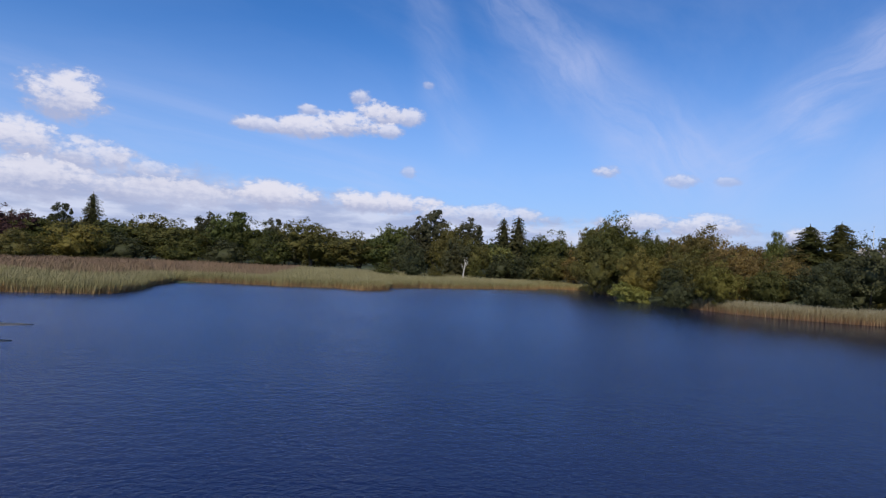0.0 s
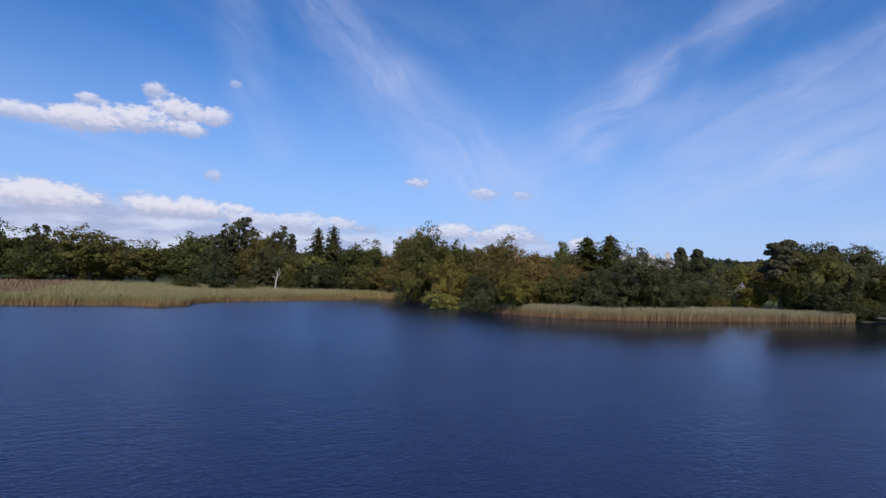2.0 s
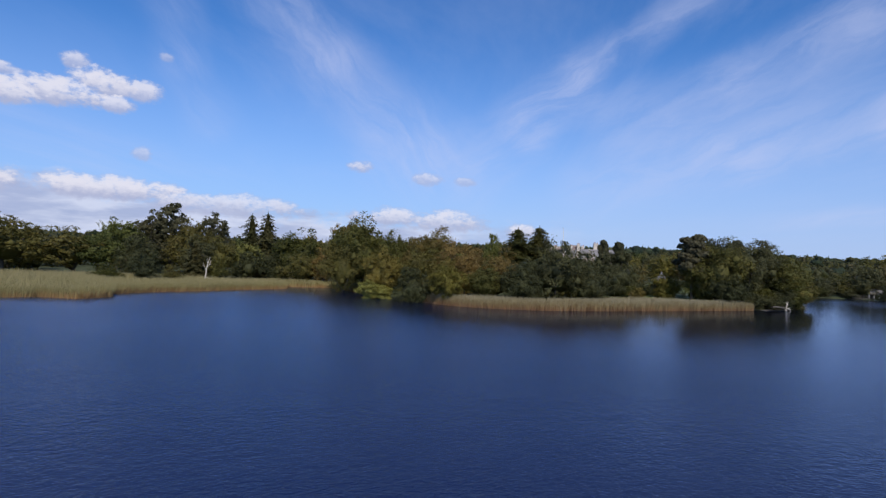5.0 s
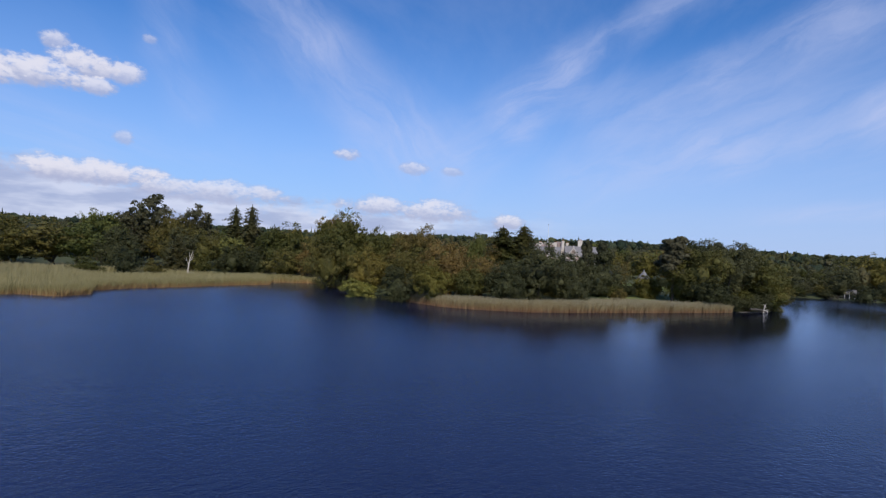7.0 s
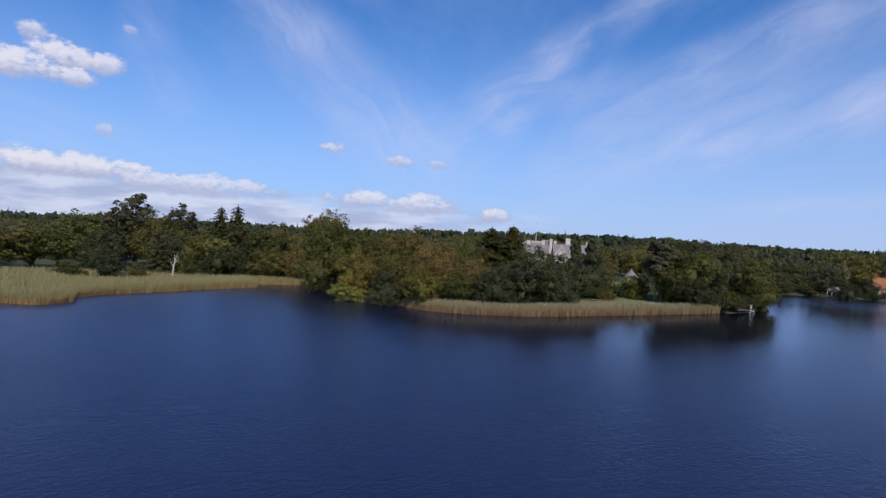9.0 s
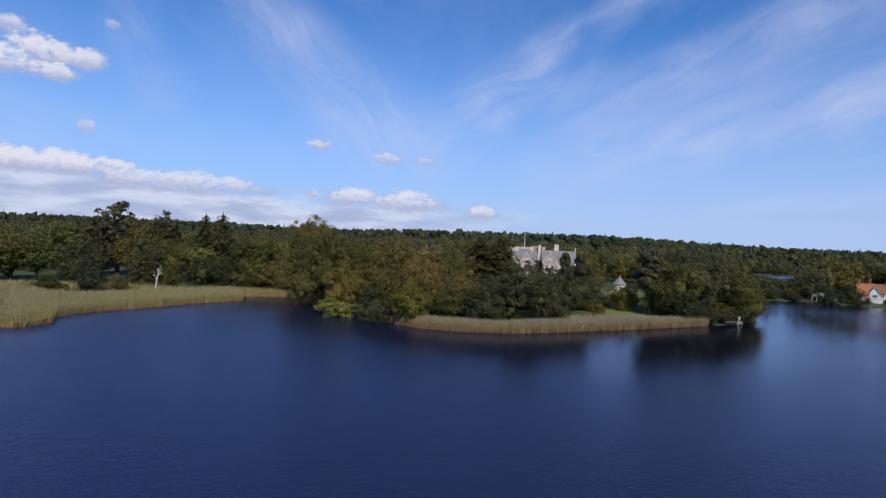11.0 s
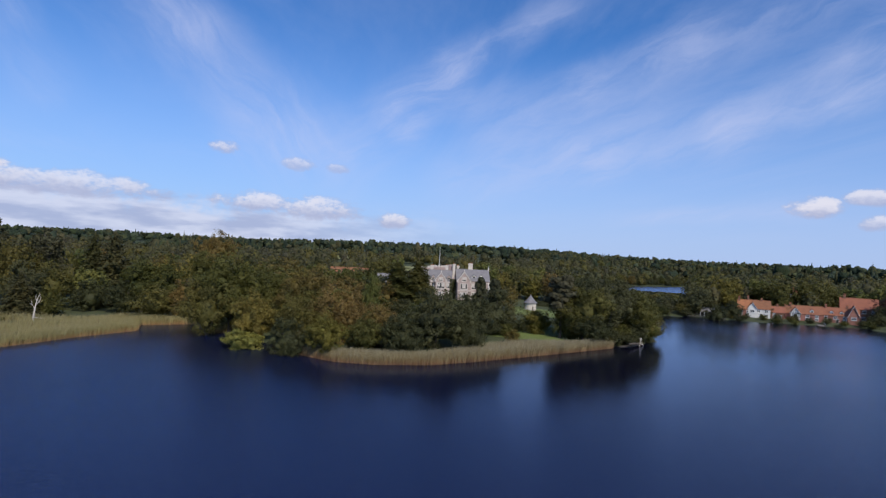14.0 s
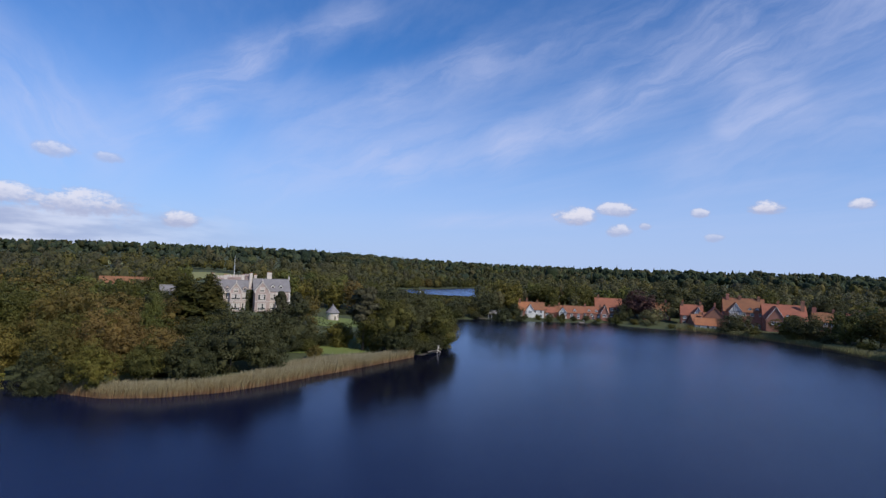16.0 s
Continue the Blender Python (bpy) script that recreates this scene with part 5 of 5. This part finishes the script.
LAWN = material("mown_lawn", (0.17, 0.20, 0.045), (0.115, 0.145, 0.032), rough=0.95, scale=0.08, fine=1.2, bump=0.4, bump_dist=0.1)
MEADOW = material("dry_meadow", (0.27, 0.25, 0.085), (0.19, 0.19, 0.06), rough=0.95, scale=0.05, fine=0.8, bump=0.4, bump_dist=0.1)


def green_patch(name, cx, cy, rx, ry, turn, mat, label):
    """A patch of open grass laid over the ground with a ragged edge."""
    n, m_ = 40, 10
    V = [(cx, cy)]
    c_, s_ = math.cos(radians(turn)), math.sin(radians(turn))
    for j in range(1, m_ + 1):
        for i in range(n):
            a_ = 2 * math.pi * i / n
            k = j / m_ * (1 + 0.13 * noise.noise(Vector((math.cos(a_) * 2 + cx, math.sin(a_) * 2, 0.5))) * j / m_)
            u, v = rx * k * math.cos(a_), ry * k * math.sin(a_)
            V.append((cx + u * c_ - v * s_, cy + u * s_ + v * c_))
    V = np.array(V)
    V = np.column_stack([V, land(V) + 0.10])
    F = [(0, 1 + i, 1 + (i + 1) % n) for i in range(n)]
    for j in range(m_ - 1):
        for i in range(n):
            a_, b_ = 1 + j * n + i, 1 + j * n + (i + 1) % n
            F += [(a_, a_ + n, b_ + n), (a_, b_ + n, b_)]
    tagged(part(name, (V, np.array(F)), mat, smooth=True), label, "lawn", kind="structure")


green_patch("lawn", 160, 122, 26, 13, -30, LAWN, "mown green lawn round the dovecote")
green_patch("lawn_1", 117, 93, 20, 13, -30, LAWN, "strip of green grass behind the reeds")
green_patch("field", 314, 362, 44, 26, 40, MEADOW, "pale dry meadow among the trees on the slope")
green_patch("field_1", 352, 519, 40, 26, 20, MEADOW, "pale field high on the wooded slope")


def hedge(x0, y0, x1, y1, h, w, kind="dark", label="clipped dark green hedge on the lawn"):
    r = np.random.default_rng(int(abs(x0 * 7 + y0)))
    ln = math.hypot(x1 - x0, y1 - y0)
    ob = thing("hedge", (x0 + x1) / 2, (y0 + y1) / 2, ground_z((x0 + x1) / 2, (y0 + y1) / 2) - 0.1, math.degrees(math.atan2(y1 - y0, x1 - x0)), label, "hedge")
    n = int(ln * (h * 2 + w) * 9)
    C = np.column_stack([r.uniform(-ln / 2, ln / 2, n), r.uniform(-w / 2, w / 2, n), r.uniform(0, h, n)])
    face = r.integers(0, 3, n)
    C[face == 0, 1] = -w / 2
    C[face == 1, 1] = w / 2
    C[face == 2, 2] = h
    Nn = np.select([(face == 0)[:, None], (face == 1)[:, None]], [np.tile((0, -1.0, 0.2), (n, 1)), np.tile((0, 1.0, 0.2), (n, 1))], np.tile((0, 0, 1.0), (n, 1)))
    part("foliage", join(box(-ln / 2, ln / 2, -w / 2 + 0.1, w / 2 - 0.1, 0, h - 0.1), leaves(C, Nn, 0.22, 1.0, r)), LEAF[kind], ob)


hedge(180, 138, 196, 127, 2.4, 1.8)


def cottage(name, x, y, turn, w, d, eaves, ridge, wall, roof, label, wins=3, chims=(), gables=(), door=None, dorm=(), timber=False, floors=2, group="village houses", size=1.0):
    """A village house that faces -y before it is turned; gables: (x, width, peak) of cross gables at the front."""
    ob = thing(name, x, y, ground_z(x, y) - 0.25, turn, label, "house", group)
    ob.scale = (size, size, size)
    gable_block(ob, -w / 2, w / 2, 0, d, 0, eaves, ridge, wall, roof, "x")
    for gx_, gw, pk in gables:
        gable_block(ob, gx_ - gw / 2, gx_ + gw / 2, -1.3, d / 2, 0, eaves - 0.1, pk, RENDERED if timber else wall, roof, "y")
        window(ob, gx_, -1.32, eaves * 0.60, gw * 0.42, 1.2, lights=3, mat=WHITEWOOD)
        if timber:
            bars = [box(gx_ - gw / 2 + gw * k / 5 - 0.09, gx_ - gw / 2 + gw * k / 5 + 0.09, -1.40, -1.30, eaves * 0.5, eaves) for k in range(6)]
            bars += [box(gx_ - gw / 2, gx_ + gw / 2, -1.41, -1.30, zz, zz + 0.2) for zz in (eaves * 0.5, eaves - 0.15)]
            for k in (-1, 0, 1):
                bars.append(box(gx_ + k * gw * 0.17 - 0.08, gx_ + k * gw * 0.17 + 0.08, -1.40, -1.30, eaves, pk - 0.35 - abs(k) * 0.9))
            part("timbering", join(*bars), TIMBER, ob)
        s_ = (pk - eaves + 0.1) / (gw / 2)
        part("bargeboard", prism([(gx_ - gw / 2 - 0.3, eaves - 0.1 - 0.3 * s_), (gx_, pk), (gx_ + gw / 2 + 0.3, eaves - 0.1 - 0.3 * s_),
                                  (gx_ + gw / 2 + 0.3, eaves + 0.12 - 0.3 * s_), (gx_, pk + 0.26), (gx_ - gw / 2 - 0.3, eaves + 0.12 - 0.3 * s_)], -1.74, -1.66), WHITEWOOD, ob)
    rows_ = [0.9] if floors == 1 else [0.9, eaves - 1.75]
    for zz in rows_:
        for k in range(wins):
            xx = -w / 2 + w * (k + 0.5) / wins
            if any(abs(xx - g_[0]) < g_[1] / 2 + 0.6 for g_ in gables) or (door is not None and zz < 2 and abs(xx - door) < 1.3):
                continue
            window(ob, xx, -0.02, zz, 1.2, 1.25, lights=2, mat=WHITEWOOD)
    if door is not None:
        dr = part("door", box(door - 0.5, door + 0.5, -0.07, 0.03, 0.2, 2.25), TIMBER, ob)
        part("door_frame", join(box(door - 0.62, door - 0.5, -0.1, 0.03, 0.2, 2.37), box(door + 0.5, door + 0.62, -0.1, 0.03, 0.2, 2.37), box(door - 0.5, door + 0.5, -0.1, 0.03, 2.25, 2.37)), WHITEWOOD, dr)
    for c_ in chims:
        chimney(ob, c_[0], c_[1], eaves, c_[2], c_[3] if len(c_) > 3 else 0.9)
    for dx, dz in dorm:
        dormer(ob, dx, 0.5, dz, 1.5, 1.7, WHITEWOOD, roof)
    return ob


# the waterside row: each faces the lake
cottage("cottage", 259, 74.6, -70, 10.5, 6.5, 4.9, 8.6, RENDERED, REDTILE, "white rendered cottage with red tiled roof by the lake", 3, ((-4.6, 3.2, 10.8, 0.8), (1.4, 3.2, 9.8, 0.8)), ((-2.8, 4.0, 7.6),), 1.2, size=0.84)
cottage("cottage", 256.5, 79.2, -68, 6.0, 6.5, 4.2, 8.4, BRICK, ORANGETILE, "cottage end with an orange tiled roof", 2, ((-2.4, 3.0, 10.2, 0.8),), (), None, size=0.84)
cottage("cottage", 263.5, 68.6, -70, 5.5, 5.5, 3.6, 6.2, BRICK, REDTILE, "low brick cottage with a red tiled roof", 2, ((0, 2.7, 7.4, 0.8),), (), 1.4, size=0.84)
cottage("cottage", 269, 60.6, -72, 15.0, 6.5, 3.8, 7.2, BRICK, REDTILE, "long red-roofed brick cottage above a landing stage", 4, ((-5.2, 3.0, 8.4, 0.8),), ((-3.2, 4.2, 6.3),), 1.6, ((3.6, 4.3),), True, size=0.86)
cottage("cottage", 277, 49.2, -74, 15.0, 6.5, 4.0, 7.2, BRICK, REDTILE, "red-roofed cottage with white dormer windows", 4, ((-5.6, 3.0, 8.6, 0.8), (3.0, 3.2, 8.6, 0.8)), ((5.2, 4.6, 8.8),), -1.0, ((-3.4, 4.3), (0.6, 4.3)), False, size=0.86)
cottage("house", 291, 45, -76, 13.0, 8, 5.6, 9.6, BRICK, REDTILE, "brick house with a wide red roof behind the row", 4, ((-5.0, 4, 11.2),))
cottage("house", 296, 73, -74, 8.0, 7, 6.0, 9.8, BRICK, REDTILE, "red brick house with white gable among the trees", 3, ((2.0, 4, 11.2),), ((1.5, 4.2, 9.2),), None, (), True)
cottage("house", 296, 22, -76, 13.0, 8, 4.6, 8.4, BRICK, REDTILE, "long red-roofed house behind a garden", 4, ((4.5, 4, 10.0),))
cottage("boathouse", 272, 0, -84, 8.5, 6, 2.6, 5.2, RENDERED, ORANGETILE, "low garden house with a bright orange roof", 3, (), (), 0.8, floors=1)
cottage("house", 286, 6, -84, 9.5, 7, 5.2, 9.6, BRICK, REDTILE, "red brick and tile house with tall chimneys", 3, ((-4.0, 3.2, 11.4), (3.8, 3.4, 11.0)), ((2.6, 4.4, 8.8),), None, (), True)
cottage("house", 281, -2, -86, 9.0, 6, 3.6, 7.0, BRICK, REDTILE, "low red-roofed cottage in front of the inn", 3)
cottage("inn", 292, -16, -86, 17.0, 9, 8.0, 13.6, BRICK, REDTILE, "large village inn with timbered white gable and red roof", 5, ((-6.6, 4, 15.6, 1.4), (-1.4, 4.2, 15.0, 1.2), (6.4, 4, 15.0, 1.2)), ((-3.6, 5.2, 11.6),), None, ((2.5, 8.2), (5.5, 8.2)), True)
cottage("house", 284.5, -8, 4, 8.0, 9.0, 5.0, 9.6, BRICK, REDTILE, "brick house end with a steep red roof by the inn", 2, ((0, 4.5, 11.6),))
cottage("cottage", 279, 1.5, -60, 8.0, 5.5, 2.8, 6.0, BRICK, REDTILE, "small red-roofed cottage with a dark gable", 2, ((2.0, 2.6, 7.2),), ((-1.5, 3.4, 5.4),), None, (), True, 1)
cottage("inn_wing", 287, -32, -86, 17.0, 12, 5.6, 11.8, BRICK, REDTILE, "wing of the inn under a long red tiled roof", 5, ((7.2, 4, 14.2, 1.4), (-2, 6, 13.4)), ((-4.0, 7.5, 11.0),), None, ((1.0, 6.2), (4.2, 6.2)))
cottage("house", 294, -48, -90, 9.0, 7, 5.0, 8.6, BRICK, REDTILE, "brick house with stout chimneys beyond the inn", 3, ((-3.8, 3.5, 11.0, 1.5), (3.4, 3.5, 10.4)))
cottage("house", 290, -62, -95, 13.0, 8, 5.4, 9.4, BRICK, REDTILE, "red brick house with a big chimney stack", 4, ((5.4, 4, 12.0, 1.8), (-2.0, 4, 10.8)))
cottage("house", 282, -74, -100, 12.0, 8, 5.6, 9.8, BRICK, REDTILE, "red-roofed brick house among dark trees", 4, ((-4.4, 4, 12.0, 1.3), (4.0, 4, 11.4)))
cottage("outbuilding", 171, 247, -35, 24, 8, 5.6, 8.8, BRICK, REDTILE, "long low building with a red tiled roof in the park", 6, (), (), None, (), False, 1, "")
cottage("gatehouse", 132, 170, -38, 5.0, 5.0, 6.5, 9.4, PALE_STONE, SLATE, "small pale stone gatehouse half hidden by trees", 2, (), (), 0.0, group="")


def jetty(x, y, turn, ln, wd, roofed):
    j = thing("jetty", x, y, 0, turn, "wooden landing stage on posts over the water", "jetty")
    for k in range(int(ln / 0.28)):
        part("plank", box(-ln / 2 + k * 0.28, -ln / 2 + k * 0.28 + 0.24, -wd / 2, wd / 2, 0.62, 0.68), GREYWOOD, j)
    n = max(2, int(ln / 2.5))
    for k in range(n + 1):
        for s in (-1, 1):
            xx = -ln / 2 + ln * k / n
            part("post", tube([(xx, s * (wd / 2 - 0.1), -1.6), (xx, s * (wd / 2 - 0.1), 0.4), (xx, s * (wd / 2 - 0.1), 1.5 if s < 0 else 0.75)], [0.1, 0.1, 0.09], 6), DARKPLANK, j)
    for s in (-1, 1):
        part("beam", box(-ln / 2, ln / 2, s * (wd / 2 - 0.1) - 0.06, s * (wd / 2 - 0.1) + 0.06, 0.44, 0.615), DARKPLANK, j)
    part("handrail", box(-ln / 2, ln / 2, -wd / 2 + 0.05, -wd / 2 + 0.15, 1.40, 1.48), WHITEWOOD if roofed else GREYWOOD, j)


jetty(258, 52, 18, 8.0, 2.4, True)
jetty(238, 88, -70, 14.0, 2.0, False)


def boathouse(x, y, turn):
    b = thing("boat_shed", x, y, 0.1, turn, "open dark timber boat shed at the water's edge", "shed")
    gable_block(b, -3.2, 3.2, 0, 5, 0.3, 2.3, 3.4, DARKPLANK, SLATE, "x")
    for k in range(5):
        part("post", box(-3.1 + k * 1.5, -2.95 + k * 1.5, -1.6, -1.45, -1.5, 2.0), WHITEWOOD, b)
    part("awning", prism([(-3.4, 2.0), (3.4, 2.0), (3.4, 2.1), (-3.4, 2.1)], -1.8, 0.0), SLATE, b)


boathouse(245, 90, -65)


# ---------------------------------------------------------------- dead wood, mud, boat
def dead_tree(x, y):
    d = thing("dead_tree", x, y, ground_z(x, y), 20, "bare bleached dead tree leaning among the reeds", "tree")
    r = np.random.default_rng(12)
    part("trunk", tube([(0, 0, -0.3), (0.1, 0, 1.5), (0.35, 0.1, 3.2), (0.5, 0.0, 4.6), (0.9, 0, 6.0)], [0.26, 0.21, 0.17, 0.12, 0.05], 8), DEADWOOD, d, smooth=True)
    for a, b, c in (((0.35, 0.1, 3.2), (-0.2, 0.1, 4.3), (-0.5, 0.2, 5.4)), ((0.45, 0, 4.2), (1.1, 0.2, 4.7), (1.9, 0.1, 5.0)), ((0.65, 0, 5.0), (0.5, 0.3, 5.8), (0.6, 0.3, 6.6)),
                    ((-0.2, 0.1, 4.3), (-0.7, 0, 4.5), (-1.0, 0, 5.0)), ((1.1, 0.2, 4.7), (1.4, 0.1, 5.4), (1.5, 0.1, 6.1)), ((0.1, 0, 1.5), (1.0, -0.2, 1.2), (2.3, -0.3, 1.0)), ((0.9, 0, 6.0), (1.2, 0, 6.5), (1.1, 0, 7.0))):
        part("branch", tube([a, b, c], [0.09, 0.06, 0.02], 6), DEADWOOD, d, smooth=True)


dead_tree(20, 154)


def driftwood(x, y):
    d = thing("fallen_tree", x, y, 0, 15, "bleached fallen tree lying at the water's edge", "driftwood")
    part("trunk", tube([(-6.5, 1.6, 1.0), (-3.5, 1.1, 0.9), (-1.0, 0.5, 0.7), (0.6, 0.1, 0.35), (1.6, -0.3, -0.3)], [0.24, 0.24, 0.21, 0.17, 0.10], 8), BARK, d, smooth=True)
    for a, b, c, w in (((0.0, 0.3, -0.2), (-0.25, 0.1, 1.1), (0.45, -0.1, 2.1), 0.17), ((-0.2, 0.1, 1.1), (0.75, 0.1, 1.5), (1.5, 0, 1.3), 0.14),
                       ((0.1, 0.2, 0.6), (0.9, -0.3, 0.4), (1.7, -0.5, -0.3), 0.16), ((3.6, 1.3, -0.2), (4.8, 1.1, 0.7), (6.2, 0.9, 1.1), 0.16),
                       ((3.8, 1.2, -0.1), (4.6, 0.7, 0.5), (5.5, 0.3, 0.5), 0.13), ((-0.05, 0, 1.2), (-0.6, 0, 1.6), (-0.8, 0.1, 2.2), 0.10)):
        part("branch", tube([a, b, c], [w, w * 0.75, w * 0.3], 7), DEADWOOD, d, smooth=True)


driftwood(135.0, 66.3)


def mud_bank(x, y, sx, sy, turn):
    v, f = ICO2
    v = v * (sx, sy, 0.16) * (1 + rng.normal(0, 0.07, (len(v), 1)))
    ob = part("mud_bank", (v, f), MUD, smooth=True)
    ob.matrix_world = pose(x, y, -0.02, 0, 0, turn)
    tagged(ob, "low dark wet mud bank just above the water", "mud bank", "mud banks")


mud_bank(133.5, 68.2, 6.0, 1.3, -3)
mud_bank(-34, 48.0, 4.6, 0.9, 8)
mud_bank(-31, 40.2, 5.2, 1.0, 6)


def sail_boat(x, y):
    b = thing("boat", x, y, 0.0, 35, "small white boat moored on the far water", "boat")
    part("hull", prism([(-2.6, 0.7), (-2.2, -0.1), (2.0, -0.1), (3.2, 0.9), (2.6, 0.85)], -0.8, 0.8), WHITEWOOD, b)
    part("cabin", prism([(-1.2, 0.7), (1.0, 0.7), (0.6, 1.6), (-1.0, 1.6)], -0.6, 0.6), WHITEWOOD, b)
    part("mast", tube([(0.3, 0, 0.6), (0.3, 0, 3.0), (0.3, 0, 5.2)], [0.07, 0.06, 0.03], 6), WHITEWOOD, b)


sail_boat(428, 226)
